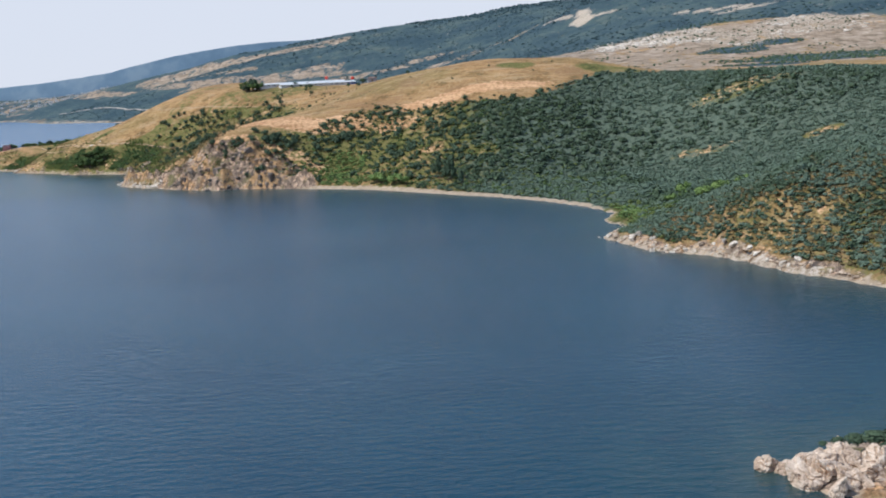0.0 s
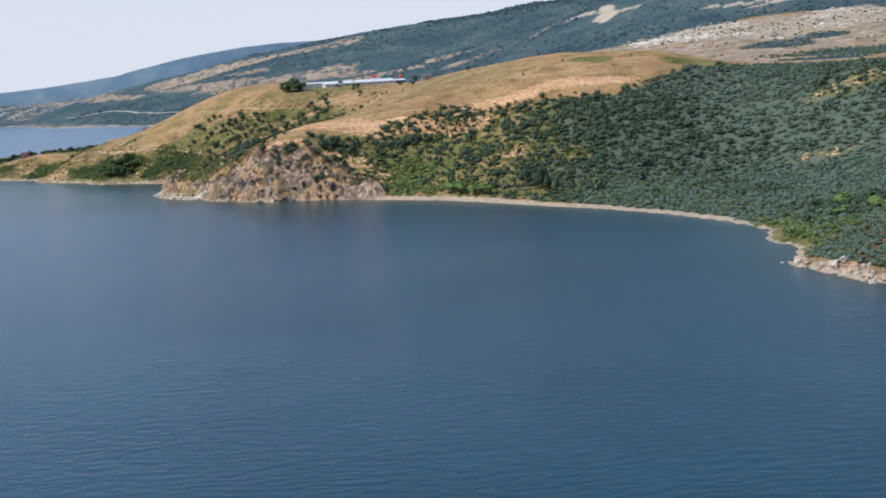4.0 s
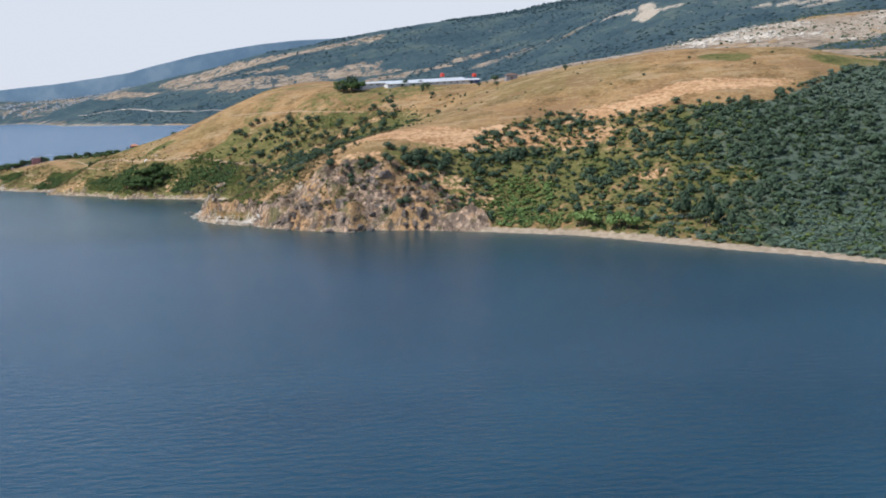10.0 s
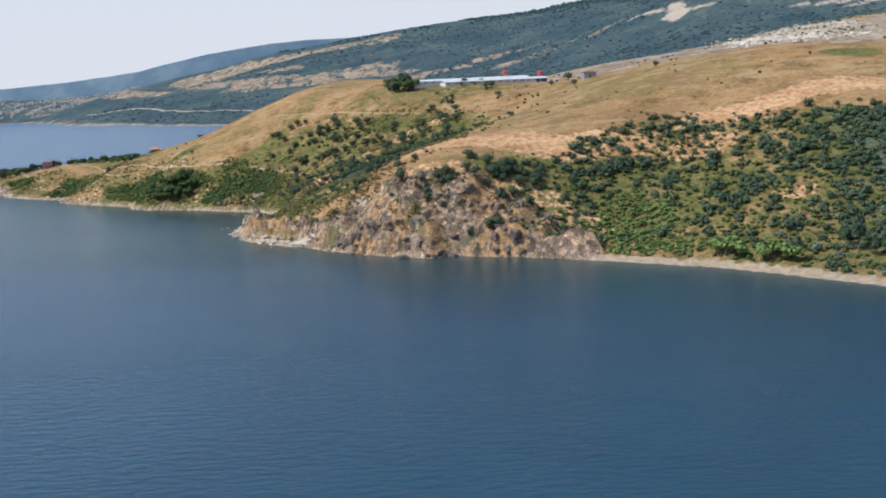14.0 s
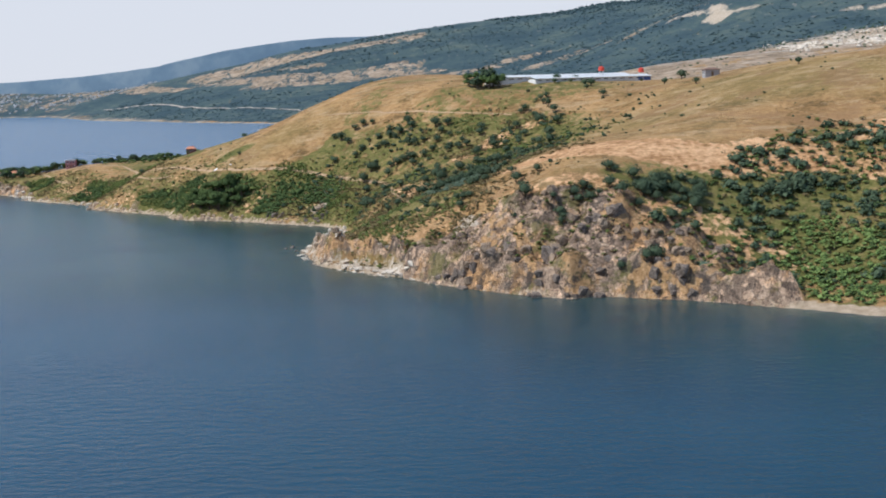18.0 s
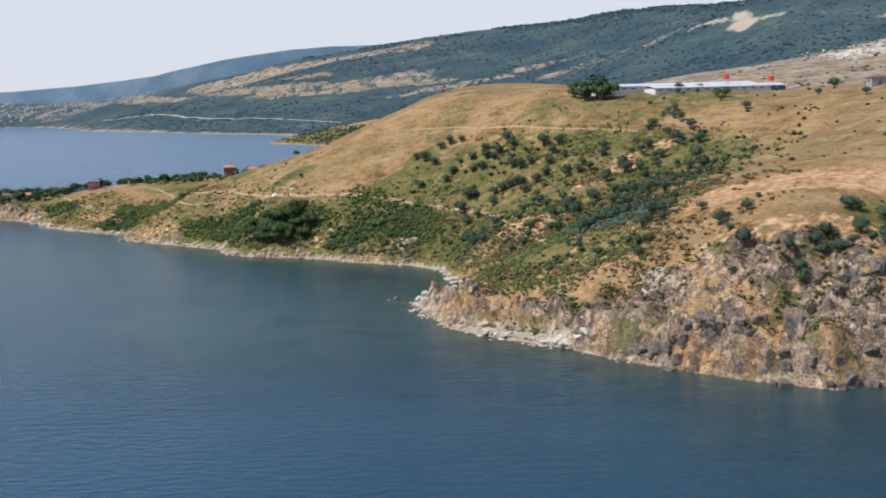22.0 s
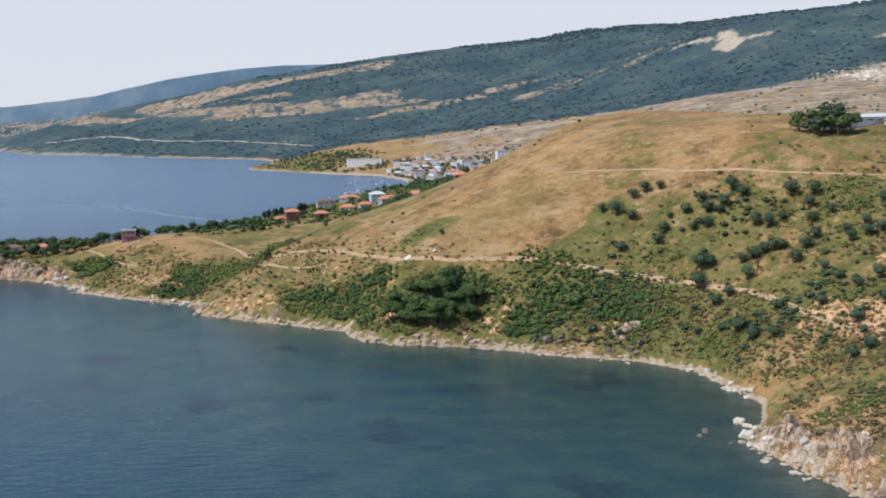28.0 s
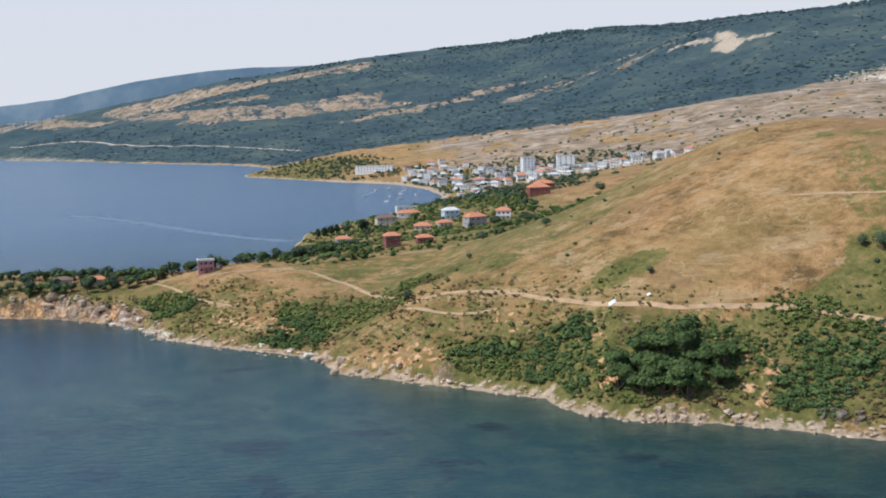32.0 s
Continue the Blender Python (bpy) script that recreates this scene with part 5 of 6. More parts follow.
def far_town():
    """White houses too far to tell apart, on the shore under the ridge."""
    tr = np.random.default_rng(33)
    vs, fs = [], []
    while len(vs) < 8 * 240:
        x, y = tr.uniform(-2300, -1250), tr.uniform(4330, 4800)
        if shore_distance(np.array([x]), np.array([y]))[0] < 25:
            continue
        w, d, h, z = tr.uniform(2.5, 5), tr.uniform(3, 6), tr.uniform(3, 6), at(x, y)
        n = len(vs)
        vs += [(x + sx * w, y + sy * d, z + k) for k in (-3, h) for sx, sy in ((-1, -1), (1, -1), (1, 1), (-1, 1))]
        fs += [tuple(n + i for i in q) for q in ((4, 5, 6, 7), (0, 1, 5, 4), (1, 2, 6, 5), (2, 3, 7, 6), (3, 0, 4, 7))]
    return vs, fs




# ---------- buildings ----------
def boxa(x0, x1, y0, y1, z0, z1):
    v = [(x0, y0, z0), (x1, y0, z0), (x1, y1, z0), (x0, y1, z0), (x0, y0, z1), (x1, y0, z1), (x1, y1, z1), (x0, y1, z1)]
    return v, [(0, 3, 2, 1), (4, 5, 6, 7), (0, 1, 5, 4), (1, 2, 6, 5), (2, 3, 7, 6), (3, 0, 4, 7)]


def hip_roof(w, d, z, rise, over=0.5, ridge=0.45):
    x, y, r = w / 2 + over, d / 2 + over, max(0.0, w / 2 * ridge)
    v = [(-x, -y, z), (x, -y, z), (x, y, z), (-x, y, z), (-x, -y, z + 0.18), (x, -y, z + 0.18), (x, y, z + 0.18), (-x, y, z + 0.18), (-r, 0, z + rise), (r, 0, z + rise)]
    return v, [(0, 3, 2, 1), (0, 1, 5, 4), (1, 2, 6, 5), (2, 3, 7, 6), (3, 0, 4, 7), (4, 5, 9, 8), (6, 7, 8, 9), (5, 6, 9), (7, 4, 8)]


M_WHITEWALL = plain("whitewashed_wall", (0.76, 0.75, 0.73), 0.85, 0.2, 0.08, 0.8)
M_CREAM = plain("cream_wall", (0.60, 0.53, 0.42), 0.85, 0.2, 0.1, 0.8)
M_REDWALL = plain("dark_red_wall", (0.23, 0.085, 0.07), 0.85, 0.2, 0.15, 0.8)
M_PINKWALL = plain("pink_wall", (0.42, 0.20, 0.20), 0.85, 0.2, 0.12, 0.8)
M_GREYWALL = plain("grey_rendered_wall", (0.36, 0.35, 0.35), 0.9, 0.2, 0.12, 0.8)
M_PALEBLUE = plain("pale_blue_wall", (0.50, 0.60, 0.66), 0.85, 0.2, 0.08, 0.8)
M_TILE = plain("orange_roof_tiles", (0.58, 0.245, 0.14), 0.8, 0.25, 0.22, 1.4)
M_BROWNTILE = plain("brown_roof_tiles", (0.22, 0.14, 0.11), 0.85, 0.2, 0.2, 1.4)
M_SLAB = plain("pale_flat_roof", (0.58, 0.57, 0.56), 0.9, 0.2, 0.1, 0.8)
M_TIN = plain("white_sheet_roof", (0.66, 0.66, 0.65), 0.6, 0.3, 0.06, 0.5)
M_GLASS = plain("dark_window_glass", (0.03, 0.035, 0.045), 0.12, 0.5, 0.1, 2.0)
M_FRAME = plain("white_window_frame", (0.7, 0.7, 0.69), 0.6, 0.3, 0.05, 2.0)
M_BLUE = plain("blue_painted_sheet", (0.05, 0.10, 0.28), 0.5, 0.4, 0.1, 1.0)
M_RED = plain("red_painted_tank", (0.62, 0.07, 0.04), 0.5, 0.4, 0.1, 1.0)
M_WOOD = plain("weathered_wood", (0.20, 0.14, 0.09), 0.9, 0.15, 0.25, 2.0)


def house(label, w, d, floors, wall_m, roof_m, flat=False, balcony=False, chimney=True, category="house", windows=3):
    root = tagged(new("house"), label, category)
    h = 2.9 * floors
    part("wall", boxa(-w / 2, w / 2, -d / 2, d / 2, -1.5, h), wall_m, root)
    if flat:
        roof = part("roof", joined(boxa(-w / 2 - 0.3, w / 2 + 0.3, -d / 2 - 0.3, d / 2 + 0.3, h, h + 0.25), boxa(-w / 2, w / 2, -d / 2, -d / 2 + 0.2, h + 0.25, h + 0.8), boxa(-w / 2, -w / 2 + 0.2, -d / 2 + 0.2, d / 2, h + 0.25, h + 0.8)), roof_m, root)
    else:
        roof = part("roof", hip_roof(w, d, h, 0.28 * d), roof_m, root)
    if chimney:
        part("chimney", boxa(w * 0.2, w * 0.2 + 0.6, 0.3, 0.9, h + 0.3, h + 0.28 * d + 0.9), wall_m, roof)
    for fl in range(floors):
        for k in range(windows):
            cx, z = (-0.5 + (k + 0.5) / windows) * w * 0.9, 2.9 * fl + 0.95
            if fl == 0 and k == windows // 2:
                part("door", boxa(cx - 0.5, cx + 0.5, -d / 2 - 0.06, -d / 2 + 0.05, 0, 2.1), M_WOOD, root)
                continue
            win = part("window", boxa(cx - 0.65, cx + 0.65, -d / 2 - 0.05, -d / 2 + 0.05, z, z + 1.35), M_FRAME, root)
            part("pane", boxa(cx - 0.55, cx + 0.55, -d / 2 - 0.08, -d / 2 - 0.045, z + 0.1, z + 1.25), M_GLASS, win)
        win = part("window", boxa(-w / 2 - 0.05, -w / 2 + 0.05, -0.65, 0.65, 2.9 * fl + 0.95, 2.9 * fl + 2.3), M_FRAME, root)
        part("pane", boxa(-w / 2 - 0.08, -w / 2 - 0.045, -0.55, 0.55, 2.9 * fl + 1.05, 2.9 * fl + 2.2), M_GLASS, win)
    if balcony:
        part("balcony", joined(boxa(-w * 0.4, w * 0.4, -d / 2 - 1.3, -d / 2, 2.75, 2.9), boxa(-w * 0.4, w * 0.4, -d / 2 - 1.3, -d / 2 - 1.22, 2.9, 3.8)), wall_m, root)
    return root


BUILT = []


def stand(ob, x, y, turn, group="", lift=0.0):
    BUILT.append((x, y))
    ob.matrix_basis = pose(x, y, at(x, y) + lift, 0, 0, turn) @ Matrix.Scale(0.84 if group else 1.0, 4)
    return tagged(ob, group=group) if group else ob


G1 = "houses on the slope above the near cove"
stand(house("low dark red house with an orange tiled roof", 7.5, 6.5, 2, M_REDWALL, M_TILE), -352, 1116, 12, G1)
stand(house("pink two-storey house with a flat pale roof", 7.5, 6.5, 2, M_PINKWALL, M_SLAB, flat=True, chimney=False, balcony=True), -427, 1095, 10, G1)
stand(house("low house with a brown roof under the trees", 9, 6, 1, M_CREAM, M_BROWNTILE, chimney=False, windows=2), -489, 1119, 14, G1)
stand(house("low house with an orange roof under the trees", 8, 6, 1, M_CREAM, M_TILE, chimney=False, windows=2), -474, 1115, 8, G1)
stand(house("small white house with an orange tiled roof", 10, 7, 1, M_WHITEWALL, M_TILE), -373, 1262, 5, G1)
stand(house("low brown house with an orange tiled roof", 8, 6, 1, M_REDWALL, M_TILE, chimney=False), -338, 1118, 8, G1)
stand(house("cream two-storey house with a brown tiled roof", 15, 8, 2, M_CREAM, M_BROWNTILE), -347, 1312, 10, G1)
stand(house("long white house with an orange tiled roof", 17, 8, 1, M_WHITEWALL, M_TILE), -332, 1338, 4, G1)
stand(house("cream house with an orange tiled roof and garden", 11, 8, 1, M_CREAM, M_TILE), -330, 1243, -5, G1)
stand(house("cream bungalow with an orange tiled roof", 9, 7, 1, M_CREAM, M_TILE, chimney=False), -319, 1237, 15, G1)
stand(house("light blue two-storey house with a sheet roof", 11, 8, 2, M_PALEBLUE, M_TIN, chimney=False), -312, 1272, 12, G1)
stand(house("grey house with an orange tiled roof", 12, 9, 2, M_GREYWALL, M_TILE), -305, 1215, 20, G1)
stand(house("white two-storey house with an orange tiled roof and balcony", 9, 8, 2, M_WHITEWALL, M_TILE, balcony=True), -289, 1222, -8, G1)
stand(house("brown house with a wide bright orange roof", 15, 10, 2, M_REDWALL, M_TILE), -254, 1315, 5, G1)
stand(house("brown two-storey house with a bright orange roof", 14, 9, 2, M_REDWALL, M_TILE), -245, 1345, 5, G1)
stand(house("white shed with a flat sheet roof on the shore", 18, 6, 1, M_WHITEWALL, M_TIN, flat=True, chimney=False), -330, 1395, 10, G1)
stand(house("white cube house with a flat roof by the beach", 11, 9, 2, M_WHITEWALL, M_SLAB, flat=True, chimney=False), -282, 1480, 4, G1)
stand(house("pale house with a grey sheet roof by the beach", 12, 8, 1, M_CREAM, M_TIN, chimney=False), -266, 1500, -6, G1)
stand(house("long white seaside hotel of three storeys", 46, 12, 3, M_WHITEWALL, M_SLAB, flat=True, chimney=False, windows=11), -335, 1992, -14)
stand(house("tall white apartment house of five storeys", 13, 11, 5, M_WHITEWALL, M_SLAB, flat=True, chimney=False), -176, 1820, 5)
stand(house("white apartment house of four storeys", 18, 11, 4, M_WHITEWALL, M_SLAB, flat=True, chimney=False, balcony=True), -141, 1790, -5)
tagged(link("distant_town", *far_town(), M_SLAB), "pale houses of a distant town under the far ridge", "town", kind="stuff")
def garden_share(x, y):
    clear = np.ones(x.shape)
    for bx, by in BUILT:
        clear = clear * (np.hypot(x - bx, y - by) > 7.5)
    return clear * smooth(y - 1085 - 0.12 * (x + 350), 0, 12) * np.clip(0.6 + 3 * fbm(x, y, 30, 3, 99), 0, 1) * smooth(1420 - y, 0, 60)


thicket = spread(4000, -408, -262, 1080, 1420, garden_share, (0.8, 1.9), (0.6, 1.0), 0.6)
scatter_mesh("garden_hedges", MINI, thicket[::2] * np.array((1, 1, 0.9, 0.9)), M_SCRUB, "bright green bushes and hedges round the houses", "bushes")
scatter_mesh("garden_thicket", MINI, thicket[1::2], M_BROAD, "leafy garden trees and hedges round the houses", "trees")
# the village along the bay: a few designs, repeated
DESIGNS = [house("small white village house with a flat roof", 9, 7.5, 2, M_WHITEWALL, M_SLAB, flat=True, chimney=False),
           house("white village house with an orange tiled roof", 8.5, 7.5, 2, M_WHITEWALL, M_TILE),
           house("cream village house with a brown tiled roof", 9, 8, 2, M_CREAM, M_BROWNTILE),
           house("low white village house with a sheet roof", 11, 7, 1, M_WHITEWALL, M_TIN, chimney=False),
           house("grey village house with a flat roof", 10, 8, 2, M_GREYWALL, M_SLAB, flat=True, chimney=False)]
hr = np.random.default_rng(21)
plots = []
while len(plots) < 180:
    u, v = hr.uniform(0, 1), hr.uniform(0, 1)
    hx = -285 + 165 * u - 45 * v * v
    hy = 1600 + 300 * v - 40 * u
    if hr.uniform() < 0.12:
        hx, hy = hr.uniform(-300, -230), hr.uniform(1880, 1980)
    elif hr.uniform() < 0.18:
        hx, hy = hr.uniform(-150, -60), hr.uniform(1560, 1700)
    if shore_distance(np.array([hx]), np.array([hy]))[0] > 14 and all((hx - a) ** 2 + (hy - b) ** 2 > 10.5**2 for a, b in plots + [(-335, 1992), (-176, 1820), (-141, 1790)]):
        plots.append((hx, hy))
pick = [0, 0, 0, 1, 2, 3, 3, 4]
for k, (hx, hy) in enumerate(plots):
    kind = DESIGNS[k] if k < len(DESIGNS) else DESIGNS[pick[int(hr.integers(0, len(pick)))]]
    m = pose(hx, hy, at(hx, hy), 0, 0, float(hr.uniform(-50, 10))) @ Matrix.Scale(float(hr.uniform(0.7, 1.0)), 4)
    if k < len(DESIGNS):
        kind.matrix_basis = m
        tagged(kind, group="houses of the village on the bay")
    else:
        tagged(copy_thing(kind, m), group="houses of the village on the bay")


def barn(label, x, y, turn, length, width, high, blue_end):
    """A long low livestock barn with a shallow sheet roof, posts and openings along its side."""
    root = tagged(new("barn"), label, "barn")
    part("wall", boxa(-length / 2, length / 2, -width / 2, width / 2, -1.5, high), M_WHITEWALL, root)
    v = [(-length / 2 - 0.6, -width / 2 - 1.0, high), (length / 2 + 0.6, -width / 2 - 1.0, high), (length / 2 + 0.6, 0, high + 1.0), (-length / 2 - 0.6, 0, high + 1.0), (length / 2 + 0.6, width / 2 + 1.0, high), (-length / 2 - 0.6, width / 2 + 1.0, high)]
    v += [(a, b, c + 0.15) for a, b, c in v]
    part("roof", (v, [(0, 3, 2, 1), (3, 5, 4, 2), (6, 7, 8, 9), (9, 8, 10, 11), (0, 1, 7, 6), (4, 5, 11, 10), (1, 2, 8, 7), (2, 4, 10, 8), (5, 3, 9, 11), (3, 0, 6, 9)]), M_TIN, root)
    n = int(length / 4.5)
    for k in range(n):
        cx = -length / 2 + (k + 0.5) * length / n
        part("window", boxa(cx - 1.2, cx + 1.2, -width / 2 - 0.05, -width / 2 + 0.04, 1.3, high - 0.6), M_GLASS, root)
        part("post", boxa(cx - length / n / 2 - 0.12, cx - length / n / 2 + 0.12, -width / 2 - 0.95, -width / 2 - 0.7, -1.0, high + 0.02), M_FRAME, root)
    if blue_end:
        part("end_panel", boxa(length / 2 - 7, length / 2 + 0.06, -width / 2 - 0.1, -width / 2 - 0.055, 0.2, high - 0.25), M_BLUE, root, "blue sheet panel at the barn's end")
    root.matrix_basis = pose(x, y, at(x, y) - 0.7, 0, 0, turn)
    return root


GB = "white livestock barns on the hilltop"
tagged(barn("long low white barn with a pale sheet roof and blue end", -100.2, 952.4, 18.7, 65, 10, 2.3, True), group=GB)
tagged(barn("long low white barn with a pale sheet roof", -116.6, 960.9, 18.7, 78, 10, 2.4, False), group=GB)


def tank(x, y, lift):
    root = tagged(new("water_tank"), "bright red water tank raised on a frame by the barns", "tank", "red tanks by the barns")
    for sx in (-1, 1):
        for sy in (-1, 1):
            part("leg", boxa(sx * 0.9 - 0.1, sx * 0.9 + 0.1, sy * 0.9 - 0.1, sy * 0.9 + 0.1, -0.5, lift), M_FRAME, root)
    part("vessel", tube([(0, 0, lift), (0, 0, lift + 0.2), (0, 0, lift + 2.0), (0, 0, lift + 2.5)], [1.3, 1.5, 1.5, 0.5], 14), M_RED, root)
    root.matrix_basis = pose(x, y, at(x, y))


tank(-93, 962, 4.6)
tank(-71, 969, 4.2)
shed = stand(house("small low farm shed with a brown roof", 7, 4, 1, M_GREYWALL, M_BROWNTILE, chimney=False, category="shed", windows=1), -50, 896, 10)

# ---------- dirt tracks, tarpaulins, wake, boats ----------
def ribbon(name, points, width, material, label, lift=0.22, category="track", kind="structure"):
    p = np.array(points, float)
    seg = np.r_[0, np.cumsum(np.hypot(*np.diff(p, axis=0).T))]
    s = np.arange(0, seg[-1], 2.0)
    x, y = np.interp(s, seg, p[:, 0]), np.interp(s, seg, p[:, 1])
    for _ in range(6):
        x[1:-1], y[1:-1] = (x[:-2] + 2 * x[1:-1] + x[2:]) / 4, (y[:-2] + 2 * y[1:-1] + y[2:]) / 4
    tx, ty = np.gradient(x), np.gradient(y)
    n = np.hypot(tx, ty)
    nx, ny = -ty / n, tx / n
    w = width * (0.5 + 0.35 * fbm(x, y, 9, 2, 3))
    vs = []
    for k in (-1, -0.33, 0.33, 1):
        ax, ay = x + k * w * nx, y + k * w * ny
        vs.append(np.c_[ax, ay, (height(ax, ay) if material is not M_FOAM else 0 * ax) + lift * (1 - 0.5 * abs(k))])
    m = len(x)
    fs = np.concatenate([np.stack([np.arange(m - 1) + m * j, np.arange(1, m) + m * j, np.arange(1, m) + m * (j + 1), np.arange(m - 1) + m * (j + 1)], 1) for j in range(3)])
    return tagged(link(name, np.concatenate(vs), fs, material, smoothed=True), label, category, kind=kind)


M_FOAM = plain("thin_foam", (0.17, 0.22, 0.28), 0.6, 0.3, 0.12, 0.5)
ribbon("dirt_track", [(-180, 787), (-186, 800), (-191, 823), (-197, 843), (-199, 853), (-202, 874), (-213, 891), (-228, 905), (-246, 919), (-254, 925), (-268, 931), (-284, 937), (-296, 948), (-309, 963), (-323, 978), (-340, 988), (-353, 994), (-357, 1012), (-370, 1050), (-387, 1075), (-400, 1082), (-430, 1088)], 1.6, M_SOIL, "worn pale dirt track over the dry grass", 0.14)
ribbon("field_path", [(-446, 1098), (-431, 1096), (-405, 1094), (-375, 1096), (-351, 1098), (-332, 1090), (-318, 1100), (-308, 1100)], 1.5, M_SOIL, "pale dirt road along the crest to the houses", 0.12)
ribbon("foot_path", [(-240, 968), (-232, 964), (-212, 950), (-200, 939), (-189, 930), (-179, 920), (-169, 913), (-158, 907), (-142, 897)], 1.0, M_SOIL, "narrow path across the hillside", 0.12)
ribbon("foot_path_low", [(-449, 1100), (-440, 1086), (-432, 1073), (-421, 1056), (-410, 1046)], 1.1, M_SOIL, "narrow path down the field", 0.12)
ribbon("bank_path", [(-353, 992), (-345, 980), (-336, 974), (-326, 972)], 0.9, M_SOIL, "narrow trodden path along the bank", 0.12)
ribbon("coast_road", [(-1282, 3774), (-1080, 3470), (-893, 3208), (-730, 3040), (-574, 2891), (-450, 2700)], 6, M_ROAD, "pale road cut along the far shore", 1.5)
ribbon("hill_road", [(-280, 2120), (-150, 2110), (0, 2050), (120, 2000), (300, 1940)], 6, M_ROAD, "pale road over the hill behind the village", 1.0)
ribbon("boat_wake", [(-606, 1605), (-571, 1574), (-522, 1501), (-474, 1424), (-438, 1374), (-406, 1340)], 9, M_FOAM, "pale fading wake of a boat on the water", 0.05, "wake")


def heap(x, y, w, d, h, label):
    """A crumpled sheet lying over something."""
    n = 9
    gx, gy = np.meshgrid(np.linspace(-1, 1, n), np.linspace(-1, 1, n))
    r = np.hypot(gx, gy)
    z = h * np.clip(1.1 - r, 0, 1) * (0.75 + 0.8 * fbm(gx * 3 + x, gy * 3 + y, 1.2, 3, 8)) + 0.15
    ox, oy = gx.ravel() * w / 2 + x, gy.ravel() * d / 2 + y
    tagged(link("tarpaulin", np.c_[ox, oy, height(ox, oy) + z.ravel()], grid_faces(n, n), M_WHITEWALL, smoothed=True), label, "tarpaulin")


heap(-298, 951, 2.0, 1.7, 0.8, "white tarpaulin heaped on the dry grass by the track")
heap(-289, 946, 1.1, 1.0, 0.5, "small white bundle on the dry grass")


def boat():
    root = tagged(new("boat"), "small white moored boat on calm water", "boat", "boats moored in the bay")
    v, f = [], []
    secs = [(-3, 0.05, 0.9), (-1.8, 0.8, 0.75), (0, 1.05, 0.65), (1.8, 0.95, 0.65), (2.8, 0.8, 0.7)]
    for y, hw, z in secs:
        v += [(-hw, y, z), (-hw * 0.6, y, -0.25), (hw * 0.6, y, -0.25), (hw, y, z)]
    for k in range(len(secs) - 1):
        a = 4 * k
        f += [(a, a + 1, a + 5, a + 4), (a + 1, a + 2, a + 6, a + 5), (a + 2, a + 3, a + 7, a + 6)]
    f += [(16, 17, 18, 19)]
    part("hull", (v, f), M_WHITEWALL, root)
    part("deck", ([(x * 0.92, y, 0.5) for y, x, z in [(a, s * b, c) for a, b, c in secs for s in (-1, 1)]], [(2 * k, 2 * k + 1, 2 * k + 3, 2 * k + 2) for k in range(4)]), M_WOOD, root)
    part("cabin", boxa(-0.6, 0.6, -0.2, 1.4, 0.5, 1.7), M_FRAME, root)
    return root


b0 = boat()
for k, (bx, by) in enumerate([(-330, 1690), (-318, 1720), (-345, 1740), (-322, 1655), (-340, 1780), (-305, 1700), (-335, 1630), (-312, 1760), (-352, 1715), (-326, 1800)]):
    m = pose(bx, by, 0, 0, 0, 37 * k)
    if k:
        copy_thing(b0, m)
    else:
        b0.matrix_basis = m


# ---------- rocks ----------
def rock_arrays(sub, planes, seed, squash=(1, 1, 1), rough=0.11):
    """An angular boulder of radius about 1, cut by random planes."""
    r = np.random.default_rng(seed)
    v, f = (ICO2, ICO2, ICO3)[sub - 1]
    n = r.normal(size=(planes, 3))
    n = n / np.linalg.norm(n, axis=1)[:, None]
    c = r.uniform(0.5, 0.80, planes)
    dots = np.maximum(v @ n.T, 1e-3)
    rad = np.minimum((c / dots).min(1), 1.05)
    rad = rad * (1 + rough * np.sin(v @ r.normal(size=3) * 7 + 1) + rough * np.sin(v @ r.normal(size=3) * 13))
    return v * rad[:, None] * np.array(squash), f


ICO3 = ico(5)
ROCKS = [rock_arrays(1, 15, 100 + k, (1.2, 1.0, 0.9), 0.06) for k in range(8)]
GROUND = bpy.data.objects["ground"]


def rock_mesh(name, arrays, material):
    me = bpy.data.meshes.new(name)
    me.from_pydata(np.asarray(arrays[0]).tolist(), [], np.asarray(arrays[1]).tolist())
    me.materials.append(material)
    return me


def crag_arrays(seed):
    """A broken block of cliff: steep flat faces, split by clefts."""
    r = np.random.default_rng(seed)
    v, f = ICO4
    n = r.normal(size=(16, 3)) * np.array((1, 1, 0.45))
    n = np.r_[n / np.linalg.norm(n, axis=1)[:, None], [(0.1, 0.05, 0.99)]]
    c = r.uniform(0.42, 0.85, 17)
    rad = np.minimum((c / np.maximum(v @ n.T, 1e-3)).min(1), 1.0)
    q = v * rad[:, None]
    a = r.uniform(0, 3.14)
    u = q[:, 0] * math.cos(a) + q[:, 1] * math.sin(a)
    cleft = np.abs(np.sin(5.0 * u + 1.3 * np.sin(3 * q[:, 2] + seed)))
    jag = np.array([noise.fractal(Vector((x * 2.4 + seed, y * 2.4, z * 1.2)), 0.9, 2.1, 4) for x, y, z in q])
    return q * (1 - 0.30 * np.clip(0.28 - cleft, 0, 1) / 0.28 + 0.13 * jag)[:, None], f


CRAGS = [crag_arrays(400 + k) for k in range(8)]
SETS = {"brown": [rock_mesh("rock", a, M_BROWNSTONE) for a in CRAGS], "pale": [rock_mesh("rock", a, M_STONE) for a in CRAGS], "dark": [rock_mesh("rock", a, M_DARKSTONE) for a in CRAGS], "white": [rock_mesh("rock", a, M_WHITESTONE) for a in CRAGS]}
rr = np.random.default_rng(5)


